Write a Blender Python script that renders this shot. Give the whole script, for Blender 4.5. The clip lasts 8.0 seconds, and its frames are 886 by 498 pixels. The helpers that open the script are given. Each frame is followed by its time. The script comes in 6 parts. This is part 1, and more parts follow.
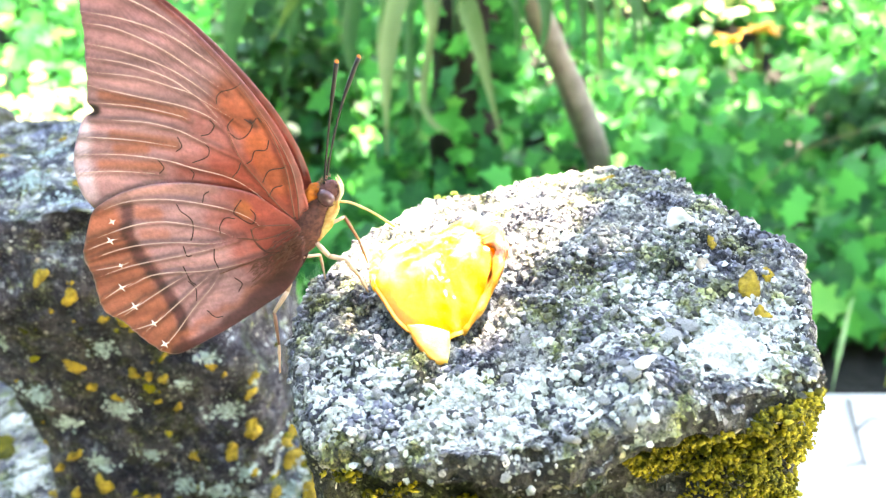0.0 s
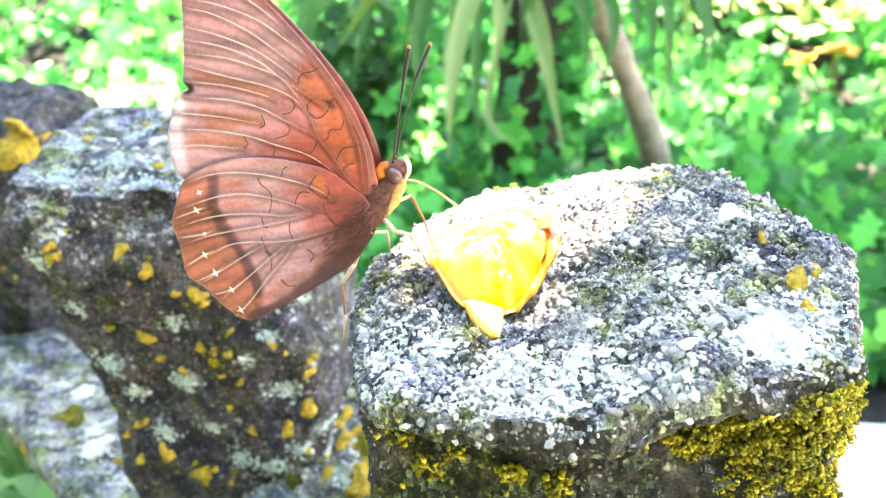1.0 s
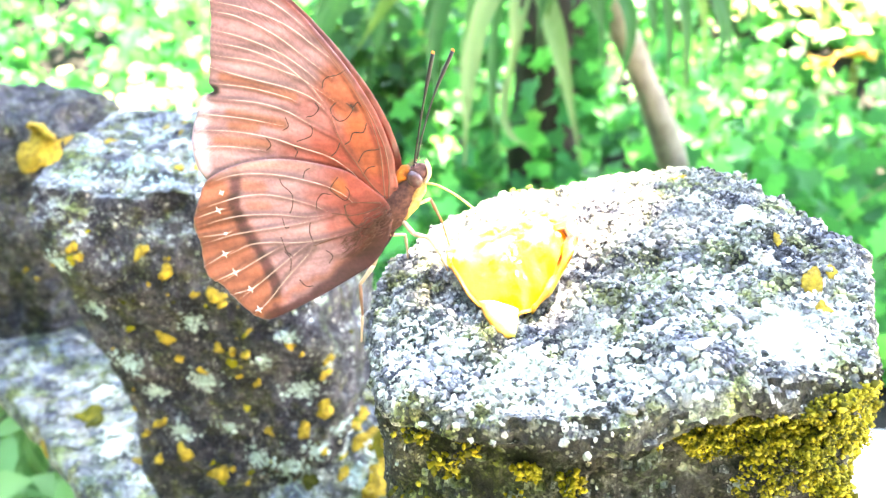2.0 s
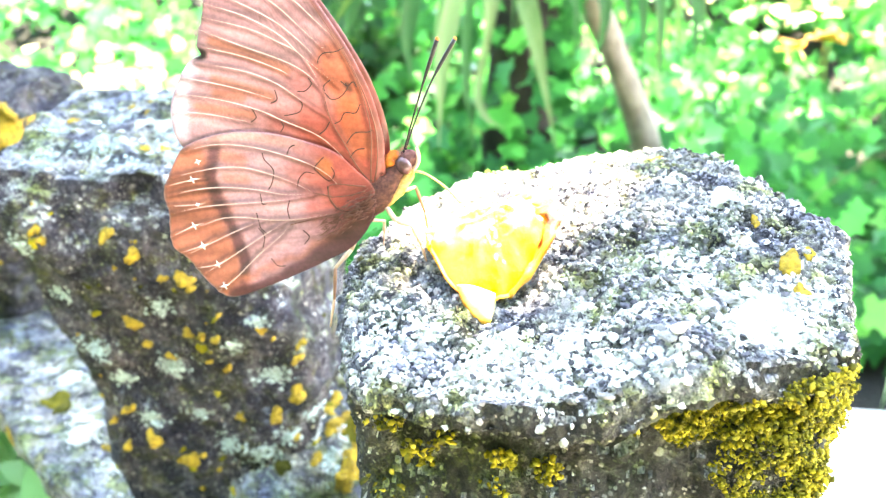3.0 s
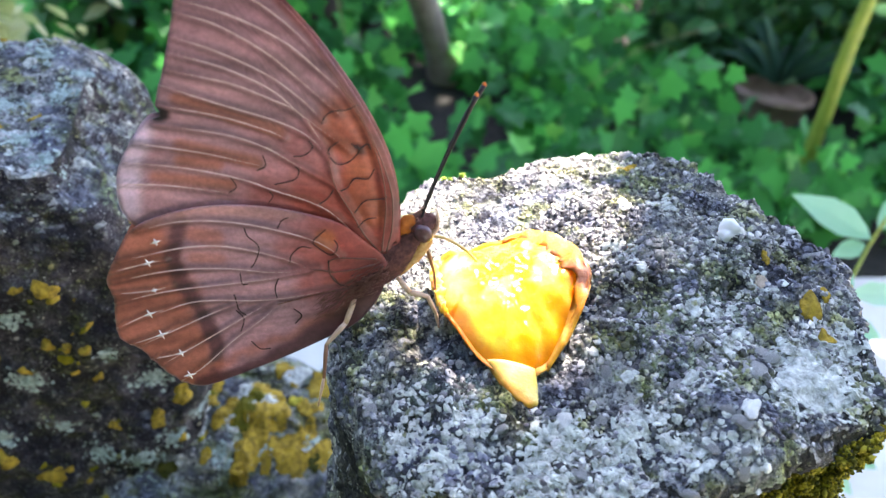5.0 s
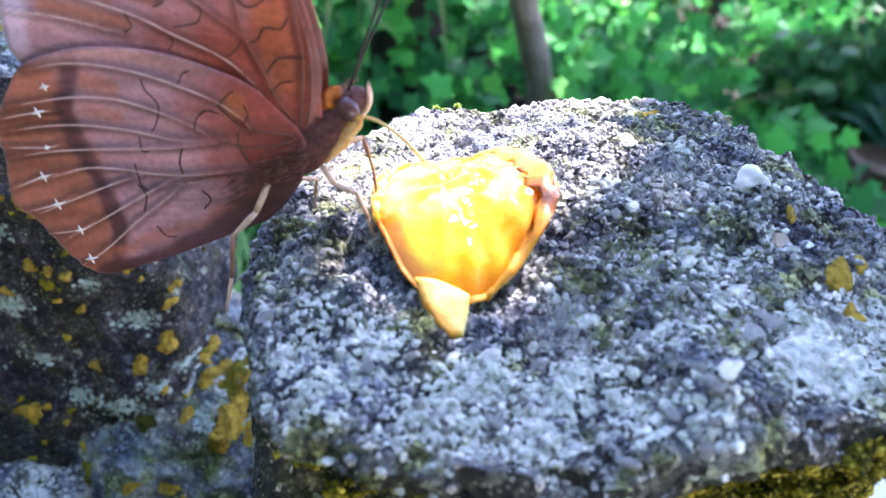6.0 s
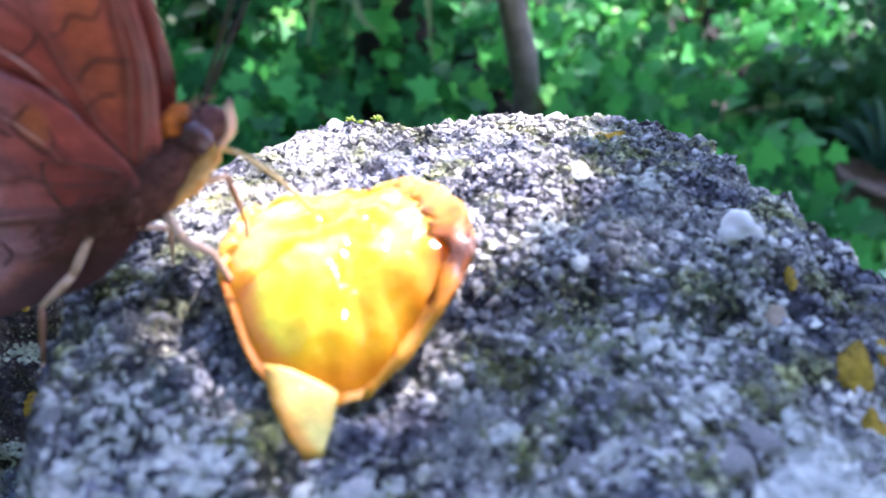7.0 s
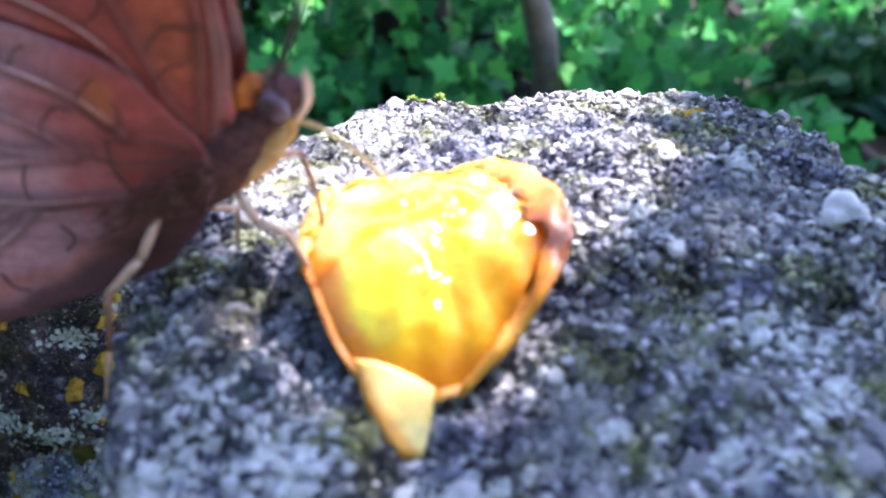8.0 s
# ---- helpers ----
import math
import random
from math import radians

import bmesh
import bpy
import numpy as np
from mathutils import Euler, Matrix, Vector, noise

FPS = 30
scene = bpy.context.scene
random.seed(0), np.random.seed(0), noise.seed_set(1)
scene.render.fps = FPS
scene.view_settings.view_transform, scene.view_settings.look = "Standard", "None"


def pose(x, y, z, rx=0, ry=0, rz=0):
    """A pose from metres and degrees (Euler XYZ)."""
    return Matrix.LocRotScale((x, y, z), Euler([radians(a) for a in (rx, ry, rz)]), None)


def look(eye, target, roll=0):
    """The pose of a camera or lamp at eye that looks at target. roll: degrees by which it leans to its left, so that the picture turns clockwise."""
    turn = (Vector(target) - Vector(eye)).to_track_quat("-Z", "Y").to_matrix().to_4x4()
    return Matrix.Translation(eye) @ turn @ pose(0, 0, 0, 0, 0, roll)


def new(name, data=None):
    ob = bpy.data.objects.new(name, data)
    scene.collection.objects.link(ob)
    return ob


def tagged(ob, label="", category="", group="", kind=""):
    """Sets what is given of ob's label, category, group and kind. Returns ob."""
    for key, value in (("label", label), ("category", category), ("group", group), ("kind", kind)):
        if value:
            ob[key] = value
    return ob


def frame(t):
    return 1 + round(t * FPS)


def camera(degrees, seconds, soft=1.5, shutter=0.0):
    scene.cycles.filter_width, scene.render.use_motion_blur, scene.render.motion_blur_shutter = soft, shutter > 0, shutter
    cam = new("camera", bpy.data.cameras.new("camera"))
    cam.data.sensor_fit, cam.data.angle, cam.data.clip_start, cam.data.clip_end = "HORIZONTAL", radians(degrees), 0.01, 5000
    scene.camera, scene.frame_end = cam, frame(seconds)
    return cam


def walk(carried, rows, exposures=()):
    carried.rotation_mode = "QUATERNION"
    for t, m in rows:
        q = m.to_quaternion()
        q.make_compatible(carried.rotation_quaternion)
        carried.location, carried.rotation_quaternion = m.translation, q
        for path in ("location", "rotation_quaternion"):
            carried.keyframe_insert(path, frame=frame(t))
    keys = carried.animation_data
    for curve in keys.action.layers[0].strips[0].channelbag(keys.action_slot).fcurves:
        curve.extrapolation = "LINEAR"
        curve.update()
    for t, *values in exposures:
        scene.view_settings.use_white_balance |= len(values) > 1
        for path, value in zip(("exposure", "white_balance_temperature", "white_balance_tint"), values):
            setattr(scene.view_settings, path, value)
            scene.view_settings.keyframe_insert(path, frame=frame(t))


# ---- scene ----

from mathutils.bvhtree import BVHTree

Z0 = 0.60  # height of the first eye above the path

# ------------------------------------------------------------ camera
cam = camera(57.45, 8.0, soft=1.35)
cam.data.dof.use_dof = True
cam.data.dof.focus_distance = 0.118
cam.data.dof.aperture_fstop = 30.0
PATH = [
    (0.0, 0.0000, 0.0000, 0.0000, 65.00, 0.00, 0.00),
    (0.5, -0.0002, -0.0033, -0.0012, 65.33, -0.71, 2.11),
    (1.0, 0.0001, -0.0079, -0.0012, 65.63, -0.85, 4.82),
    (1.5, 0.0001, -0.0094, -0.0012, 65.84, -0.79, 5.64),
    (1.7, 0.0002, -0.0094, -0.0010, 65.94, -0.55, 5.94),
    (3.0, 0.0001, -0.0064, -0.0025, 64.70, -1.21, 4.23),
    (3.5, -0.0082, 0.0054, -0.0023, 60.73, -2.37, -1.94),
    (4.0, -0.0196, 0.0129, 0.0086, 56.39, -5.97, -8.51),
    (4.2, -0.0279, 0.0176, 0.0123, 56.73, -7.11, -10.36),
    (5.3, -0.0339, 0.0228, 0.0080, 57.42, -6.11, -10.85),
    (5.5, -0.0297, 0.0231, 0.0031, 58.14, -4.96, -8.94),
    (6.0, -0.0116, 0.0270, -0.0103, 58.50, -9.07, -1.86),
    (6.5, -0.0023, 0.0404, -0.0130, 59.64, -9.89, -1.84),
    (7.0, -0.0001, 0.0514, -0.0170, 58.76, -10.73, -1.92),
    (7.5, -0.0027, 0.0538, -0.0174, 57.61, -9.20, -1.21),
    (8.0, -0.0057, 0.0552, -0.0198, 57.22, -9.89, -1.08),
]
EXPOSURES = [(0.0, 4.38, 7900, 13), (1.0, 4.65, 7900, 13), (1.7, 5.05, 7900, 13), (3.0, 5.15, 7800, 12), (3.5, 5.1, 7700, 7), (3.8, 4.6, 7800, 6), (4.2, 3.8, 7600, 8),
             (5.3, 3.12, 6400, 24), (6.0, 3.22, 5950, 27), (7.0, 2.76, 5750, 31), (8.0, 2.70, 5700, 31)]
walk(cam, [(t, pose(x, y, z + Z0, rx, ry, rz)) for t, x, y, z, rx, ry, rz in PATH], EXPOSURES)

# ------------------------------------------------------------ light
SUN = Vector((0.30, 0.38, 0.87)).normalized()
world = bpy.data.worlds.new("world")
scene.world = world
world.use_nodes = True
sky = world.node_tree.nodes.new("ShaderNodeTexSky")
sky.sky_type = "NISHITA"
sky.sun_disc = False
sky.sun_elevation = math.asin(SUN.z)
sky.sun_rotation = math.atan2(SUN.x, SUN.y)
world.node_tree.links.new(sky.outputs[0], world.node_tree.nodes["Background"].inputs[0])
world.node_tree.nodes["Background"].inputs[1].default_value = 0.11
sun = new("sun", bpy.data.lights.new("sun", "SUN"))
sun.data.energy, sun.data.angle, sun.data.color = 4.0, radians(0.6), (1.0, 0.95, 0.86)
sun.matrix_world = look(SUN * 10, (0, 0, 0))


# ------------------------------------------------------------ helpers
def mm(x, y, z=0.0):
    """Millimetres from the first eye to world metres."""
    return Vector((x * 0.001, y * 0.001, z * 0.001 + Z0))


def link_mesh(name, bm, material, smooth=True):
    me = bpy.data.meshes.new(name)
    bm.to_mesh(me)
    bm.free()
    me.materials.append(material)
    if smooth:
        me.polygons.foreach_set("use_smooth", [True] * len(me.polygons))
    return me


def part(name, bm, material, parent, label="", smooth=True):
    ob = new(name, link_mesh(name, bm, material, smooth))
    ob.parent = parent
    if label:
        tagged(ob, label)
    return ob


def thing(name, bm, material, label, category, group="", kind="", smooth=True):
    ob = new(name, link_mesh(name, bm, material, smooth))
    return tagged(ob, label, category, group, kind)


def holder(name, m, label, category, group="", kind=""):
    ob = new(name)
    ob.empty_display_size = 0.01
    ob.matrix_world = m
    return tagged(ob, label, category, group, kind)


def spline(points, count, closed=False):
    """Evenly stepped Catmull-Rom curve through the points."""
    pts = [Vector(p) for p in points]
    n = len(pts)
    out = []
    spans = n if closed else n - 1
    for k in range(count):
        u = k / (count if closed else count - 1) * spans
        i = min(int(u), spans - 1)
        f = u - i
        if closed:
            a, b, c, d = (pts[(i + j) % n] for j in (-1, 0, 1, 2))
        else:
            b, c = pts[i], pts[i + 1]
            a = pts[i - 1] if i else b * 2 - c
            d = pts[i + 2] if i + 2 < n else c * 2 - b
        out.append(0.5 * ((2 * b) + (c - a) * f + (2 * a - 5 * b + 4 * c - d) * f * f + (3 * b - a - 3 * c + d) * f ** 3))
    return out


def tube(bm, pts, radii, seg=7):
    """A round sweep with closed ends; radii: one number or one a point."""
    if not hasattr(radii, "__len__"):
        radii = [radii] * len(pts)
    rings = []
    side = None
    for i, p in enumerate(pts):
        way = (pts[min(i + 1, len(pts) - 1)] - pts[max(i - 1, 0)]).normalized()
        if side is None:
            side = way.orthogonal().normalized()
        side = (side - way * side.dot(way)).normalized()
        other = way.cross(side)
        rings.append([bm.verts.new(p + radii[i] * (math.cos(a) * side + math.sin(a) * other))
                      for a in (2 * math.pi * k / seg for k in range(seg))])
    for r0, r1 in zip(rings, rings[1:]):
        for k in range(seg):
            bm.faces.new((r0[k], r0[(k + 1) % seg], r1[(k + 1) % seg], r1[k]))
    bm.faces.new(rings[0][::-1])
    bm.faces.new(rings[-1])


def ellipsoid(bm, centre, axes, rings=10, seg=14):
    """A closed ball stretched along the three axis vectors."""
    a, b, c = axes
    top, low = bm.verts.new(centre + c), bm.verts.new(centre - c)
    rows = []
    for i in range(1, rings):
        th = math.pi * i / rings
        rows.append([bm.verts.new(centre + c * math.cos(th) + math.sin(th) * (a * math.cos(p) + b * math.sin(p)))
                     for p in (2 * math.pi * k / seg for k in range(seg))])
    for k in range(seg):
        bm.faces.new((top, rows[0][k], rows[0][(k + 1) % seg]))
        bm.faces.new((low, rows[-1][(k + 1) % seg], rows[-1][k]))
    for r0, r1 in zip(rows, rows[1:]):
        for k in range(seg):
            bm.faces.new((r0[k], r1[k], r1[(k + 1) % seg], r0[(k + 1) % seg]))


def step(a, b, x):
    f = min(max((x - a) / (b - a), 0.0), 1.0)
    return f * f * (3 - 2 * f)


def rough(p, scale, octaves=4):
    return noise.fractal(p * scale, 1.0, 2.1, octaves, noise_basis="PERLIN_ORIGINAL")


def blend(a, b, f):
    return tuple(x + (y - x) * f for x, y in zip(a, b))


# ------------------------------------------------------------ materials
class Nodes:
    """A small writer of node materials."""

    def __init__(self, name):
        self.m = bpy.data.materials.new(name)
        self.m.use_nodes = True
        self.t = self.m.node_tree
        self.b = self.t.nodes["Principled BSDF"]
        self.out = self.t.nodes["Material Output"]

    def node(self, kind, **values):
        n = self.t.nodes.new("ShaderNode" + kind)
        for key, value in values.items():
            n.inputs[key.replace("_", " ")].default_value = value
        return n

    def join(self, a, b):
        self.t.links.new(a, b)

    def place(self):
        return self.node("TexCoord").outputs["Object"]

    def noise(self, scale, detail=4.0, rough=0.6, where=None):
        n = self.node("TexNoise", Scale=scale, Detail=detail, Roughness=rough)
        self.join(where or self.place(), n.inputs["Vector"])
        return n.outputs["Fac"]

    def ramp(self, fac, stops):
        n = self.node("ValToRGB")
        el = n.color_ramp.elements
        while len(el) < len(stops):
            el.new(0.5)
        for e, (p, c) in zip(el, stops):
            e.position, e.color = p, (*c, 1) if len(c) == 3 else c
        self.join(fac, n.inputs[0])
        return n.outputs[0]

    def mix(self, fac, a, b, kind="MIX"):
        n = self.t.nodes.new("ShaderNodeMix")
        n.data_type, n.blend_type = "RGBA", kind
        for v, i in ((fac, 0), (a, 6), (b, 7)):
            if isinstance(v, (int, float)):
                n.inputs[i].default_value = v
            elif isinstance(v, tuple):
                n.inputs[i].default_value = (*v, 1)
            else:
                self.join(v, n.inputs[i])
        return n.outputs[2]

    def sums(self, kind, a, b, c=0.0, held=False):
        """A Math node on sockets or numbers."""
        n = self.node("Math")
        n.operation, n.use_clamp = kind, held
        for v, i in ((a, 0), (b, 1), (c, 2)):
            if isinstance(v, (int, float)):
                n.inputs[i].default_value = v
            else:
                self.join(v, n.inputs[i])
        return n.outputs[0]

    def bump(self, height, strength, distance):
        n = self.node("Bump", Strength=strength, Distance=distance)
        self.join(height, n.inputs["Height"])
        if self.b.inputs["Normal"].links:
            self.join(self.b.inputs["Normal"].links[0].from_socket, n.inputs["Normal"])
        self.join(n.outputs[0], self.b.inputs["Normal"])

    def paint(self, colour, rough=0.8, spec=0.5):
        if isinstance(colour, tuple):
            self.b.inputs["Base Color"].default_value = (*colour, 1)
        else:
            self.join(colour, self.b.inputs["Base Color"])
        self.b.inputs["Roughness"].default_value = rough
        self.b.inputs["Specular IOR Level"].default_value = spec

    def leafy(self, colour, amount):
        """Lets light through a thin blade."""
        t = self.node("BsdfTranslucent")
        if isinstance(colour, tuple):
            t.inputs[0].default_value = (*colour, 1)
        else:
            self.join(colour, t.inputs[0])
        m = self.node("MixShader", Fac=amount)
        self.join(self.b.outputs[0], m.inputs[1])
        self.join(t.outputs[0], m.inputs[2])
        self.join(m.outputs[0], self.out.inputs[0])


def chance(n):
    """A random number a leaf, for single objects and for joined ones."""
    a = n.node("ObjectInfo").outputs["Random"]
    b = n.node("NewGeometry").outputs["Random Per Island"]
    add = n.node("Math")
    n.join(a, add.inputs[0])
    n.join(b, add.inputs[1])
    fr = n.node("Math")
    fr.operation = "FRACT"
    n.join(add.outputs[0], fr.inputs[0])
    return fr.outputs[0]


def stained(n, col, p):
    """Blue-black film and olive algae in ragged patches, some millimetres across."""
    fine = n.noise(900, 3, 0.7, p)
    film = n.ramp(n.sums("MULTIPLY_ADD", fine, 0.25, n.noise(115, 4, 0.62, p)), [(0.59, (0, 0, 0)), (0.73, (0.88, 0.88, 0.88))])
    col = n.mix(film, col, n.mix(1.0, col, (0.27, 0.29, 0.43), "MULTIPLY"))
    olive = n.ramp(n.sums("MULTIPLY_ADD", fine, 0.25, n.noise(150, 4, 0.6, p)), [(0.63, (0, 0, 0)), (0.74, (0.9, 0.9, 0.9))])
    return n.mix(olive, col, n.mix(1.0, col, (0.66, 0.70, 0.28), "MULTIPLY"))


def stone_material(name, dark, mid, pale, tint, grain, share=0.58):
    """Weathered aggregate: rounded pebbles and grit of two sizes in a dark crust, under films and stains of a larger size."""
    n = Nodes(name)
    p = n.place()
    stir = n.node("TexNoise", Scale=900 * grain, Detail=2.0)
    n.join(p, stir.inputs["Vector"])
    shift = n.t.nodes.new("ShaderNodeVectorMath")
    shift.operation = "MULTIPLY_ADD"
    n.join(stir.outputs["Color"], shift.inputs[0])
    shift.inputs[1].default_value = (0.00045 / grain,) * 3
    n.join(p, shift.inputs[2])
    q = shift.outputs[0]

    def pieces(scale, share, small, wide, edge):
        """Rounded pieces: how far each place lies inside one, and three chances a piece."""
        v = n.node("TexVoronoi", Scale=scale)
        n.join(q, v.inputs["Vector"])
        c = n.node("SeparateColor")
        n.join(v.outputs["Color"], c.inputs[0])
        reach = n.sums("MULTIPLY_ADD", c.outputs[0], wide, small)
        inside = n.sums("MULTIPLY", n.sums("SUBTRACT", reach, v.outputs["Distance"]), edge, held=True)
        there = n.sums("LESS_THAN", c.outputs[1], share)
        return n.sums("MULTIPLY", inside, there), c.outputs[2], c.outputs[0]

    big = n.noise(26, 4, 0.6, p)
    patch = n.noise(105, 4, 0.65, p)
    clump = n.noise(330 * grain, 5, 0.72, p)
    fine = n.noise(1500 * grain, 4, 0.75, p)
    ground_level = n.sums("ADD", n.sums("MULTIPLY_ADD", patch, 0.7, clump), n.sums("MULTIPLY_ADD", fine, 0.55, -0.62))
    col = n.ramp(ground_level, [(0.22, blend(dark, (0, 0, 0), 0.5)), (0.38, dark), (0.49, blend(dark, mid, 0.45)), (0.60, mid), (0.80, blend(mid, pale, 0.6))])
    grit, tone, _ = pieces(1600 * grain, 0.80, 0.26, 0.36, 6.0)
    col = n.mix(grit, col, n.ramp(tone, [(0.0, blend(dark, (0, 0, 0), 0.3)), (0.3, blend(dark, mid, 0.5)), (0.55, mid), (0.8, blend(mid, pale, 0.6)), (1.0, pale)]))
    stones, hue, size = pieces(620 * grain, share, 0.14, 0.40, 7.0)
    col = n.mix(stones, col, n.ramp(hue, [(0.0, blend(dark, mid, 0.6)), (0.3, mid), (0.62, blend(mid, pale, 0.55)), (0.86, pale), (1.0, blend(pale, (0.72, 0.52, 0.36), 0.5))]))
    col = stained(n, col, p)
    warm = n.ramp(n.noise(95, 4, 0.6, p), [(0.46, (0, 0, 0)), (0.62, (0.7, 0.7, 0.7))])
    col = n.mix(warm, col, n.mix(0.9, col, (1.0, 0.88, 0.70), "MULTIPLY"))
    pits = n.ramp(fine, [(0.36, (1, 1, 1)), (0.43, (0, 0, 0))])
    col = n.mix(n.mix(0.8, (0, 0, 0), pits), col, blend(dark, (0, 0, 0), 0.6))
    algae = n.ramp(n.noise(60, 5, 0.66, p), [(0.50, (0, 0, 0)), (0.62, (0.85, 0.85, 0.85))])
    col = n.mix(algae, col, n.mix(0.85, col, tint, "MULTIPLY"))
    blue = n.ramp(n.noise(44, 4, 0.6, p), [(0.52, (0, 0, 0)), (0.64, (0.8, 0.8, 0.8))])
    col = n.mix(blue, col, n.mix(0.9, col, (0.58, 0.68, 1.0), "MULTIPLY"))
    n.paint(col, 0.82, 0.35)
    n.bump(fine, 1.0, 0.0009)
    n.bump(grit, 0.8, 0.0003)
    n.bump(stones, 1.0, 0.0006)
    n.bump(clump, 1.0, 0.0018)
    return n.m


STONE = stone_material("weathered_granite", (0.034, 0.033, 0.044), (0.43, 0.435, 0.40), (0.90, 0.89, 0.79), (0.70, 0.82, 0.50), 0.95)
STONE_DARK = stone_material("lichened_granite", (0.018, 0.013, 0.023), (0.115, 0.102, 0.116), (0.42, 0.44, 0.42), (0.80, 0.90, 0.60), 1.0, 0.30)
FLANK = stone_material("dark_flank_granite", (0.016, 0.014, 0.013), (0.060, 0.058, 0.042), (0.42, 0.42, 0.34), (0.62, 0.80, 0.30), 0.8, 0.30)
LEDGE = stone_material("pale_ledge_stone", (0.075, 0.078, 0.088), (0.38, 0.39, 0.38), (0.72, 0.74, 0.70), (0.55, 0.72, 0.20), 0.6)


def plain_material(name, a, b, scale, rough_=0.7, bump=0.0, spec=0.4):
    n = Nodes(name)
    p = n.place()
    n.paint(n.ramp(n.noise(scale, 5, 0.65, p), [(0.3, a), (0.7, b)]), rough_, spec)
    if bump:
        n.bump(n.noise(scale * 3, 4, 0.6, p), 0.6, bump)
    return n.m


def leaf_material(name, dark, mid, light, through_=0.35, gloss=0.42):
    n = Nodes(name)
    c = n.ramp(chance(n), [(0.0, dark), (0.5, mid), (0.9, light), (1.0, blend(light, (0.35, 0.38, 0.05), 0.35))])
    c = n.mix(n.ramp(n.noise(60, 3), [(0.35, (0, 0, 0)), (0.75, (0.5, 0.5, 0.5))]), c, blend(light, mid, 0.4))
    n.paint(c, gloss, 0.2)
    n.leafy(n.mix(0.5, c, light), through_)
    return n.m


PEBBLE = plain_material("quartz_pebble", (0.12, 0.118, 0.12), (0.46, 0.445, 0.41), 700, 0.65, 0.0005)
CRUST_WHITE = plain_material("pale_lichen_crust", (0.12, 0.13, 0.13), (0.70, 0.72, 0.66), 900, 0.9, 0.0006)
MINT_CRUST = plain_material("grey_green_lichen", (0.13, 0.17, 0.16), (0.46, 0.56, 0.51), 800, 0.9, 0.0005)
WHITE_PEBBLE = plain_material("white_quartz", (0.86, 0.83, 0.76), (0.94, 0.92, 0.86), 300, 0.5, 0.0003)
PALE_PEBBLE = plain_material("pale_pebble", (0.46, 0.45, 0.42), (0.84, 0.82, 0.75), 700, 0.65, 0.0004)
SPRIG = plain_material("moss_sprig", (0.14, 0.26, 0.02), (0.32, 0.42, 0.05), 900, 0.6)
TAN_PEBBLE = plain_material("tan_pebble", (0.36, 0.26, 0.18), (0.66, 0.54, 0.40), 420, 0.65, 0.0003)
def grain_material():
    n = Nodes("quartz_grains")
    c = n.ramp(chance(n), [(0.0, (0.05, 0.047, 0.054)), (0.3, (0.16, 0.154, 0.155)), (0.55, (0.42, 0.405, 0.375)), (0.82, (0.72, 0.70, 0.63)), (1.0, (0.84, 0.80, 0.68))])
    c = n.mix(n.ramp(n.noise(1100, 4, 0.7), [(0.42, (0.75, 0.75, 0.75)), (0.60, (0, 0, 0))]), c, n.mix(1.0, c, (0.36, 0.36, 0.40), "MULTIPLY"))
    c = stained(n, c, n.place())
    n.paint(c, 0.65, 0.4)
    n.bump(n.noise(1800, 3), 0.4, 0.0002)
    return n.m


GRAINS = grain_material()
def moss_material():
    n = Nodes("yellow_lichen")
    c = n.ramp(chance(n), [(0.0, (0.06, 0.060, 0.012)), (0.4, (0.20, 0.165, 0.014)), (0.75, (0.36, 0.29, 0.018)), (1.0, (0.60, 0.48, 0.06))])
    c = n.mix(n.ramp(n.noise(230, 5, 0.7), [(0.40, (0.9, 0.9, 0.9)), (0.60, (0, 0, 0))]), c, n.mix(1.0, c, (0.42, 0.50, 0.55), "MULTIPLY"))
    n.paint(c, 0.95, 0.15)
    n.bump(n.noise(2200, 3), 0.6, 0.0003)
    return n.m


MOSS = moss_material()
LICHEN = plain_material("orange_lichen", (0.10, 0.064, 0.010), (0.52, 0.34, 0.028), 620, 0.9, 0.0005)
# Darker than soil is: the shade between ivy leaves is in this colour.
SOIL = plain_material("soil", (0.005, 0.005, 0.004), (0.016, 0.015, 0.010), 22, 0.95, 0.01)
CONCRETE = plain_material("pale_concrete", (0.50, 0.48, 0.44), (0.68, 0.66, 0.61), 9, 0.85, 0.002)
BARK = plain_material("grey_bark", (0.20, 0.150, 0.115), (0.40, 0.32, 0.25), 34, 0.85, 0.004)
DARK_BARK = plain_material("dark_bark", (0.02, 0.016, 0.014), (0.06, 0.045, 0.036), 30, 0.9, 0.006)
CLAY = plain_material("terracotta", (0.26, 0.15, 0.11), (0.46, 0.30, 0.22), 40, 0.85, 0.001)
DRY = plain_material("dry_grass", (0.30, 0.26, 0.12), (0.46, 0.40, 0.22), 30, 0.7)
STEM_GREEN = plain_material("green_cane", (0.20, 0.28, 0.03), (0.38, 0.42, 0.06), 30, 0.45)
IVY = leaf_material("ivy_leaf", (0.003, 0.026, 0.013), (0.013, 0.130, 0.042), (0.10, 0.52, 0.09), 0.3, 0.55)
SHRUB = leaf_material("shrub_leaf", (0.018, 0.07, 0.028), (0.035, 0.13, 0.045), (0.07, 0.22, 0.06))
STRAP = leaf_material("strap_leaf", (0.014, 0.075, 0.024), (0.03, 0.12, 0.035), (0.07, 0.18, 0.05), 0.4)
STRAP_PALE = leaf_material("pale_strap_leaf", (0.10, 0.20, 0.06), (0.16, 0.25, 0.09), (0.24, 0.32, 0.14), 0.4)
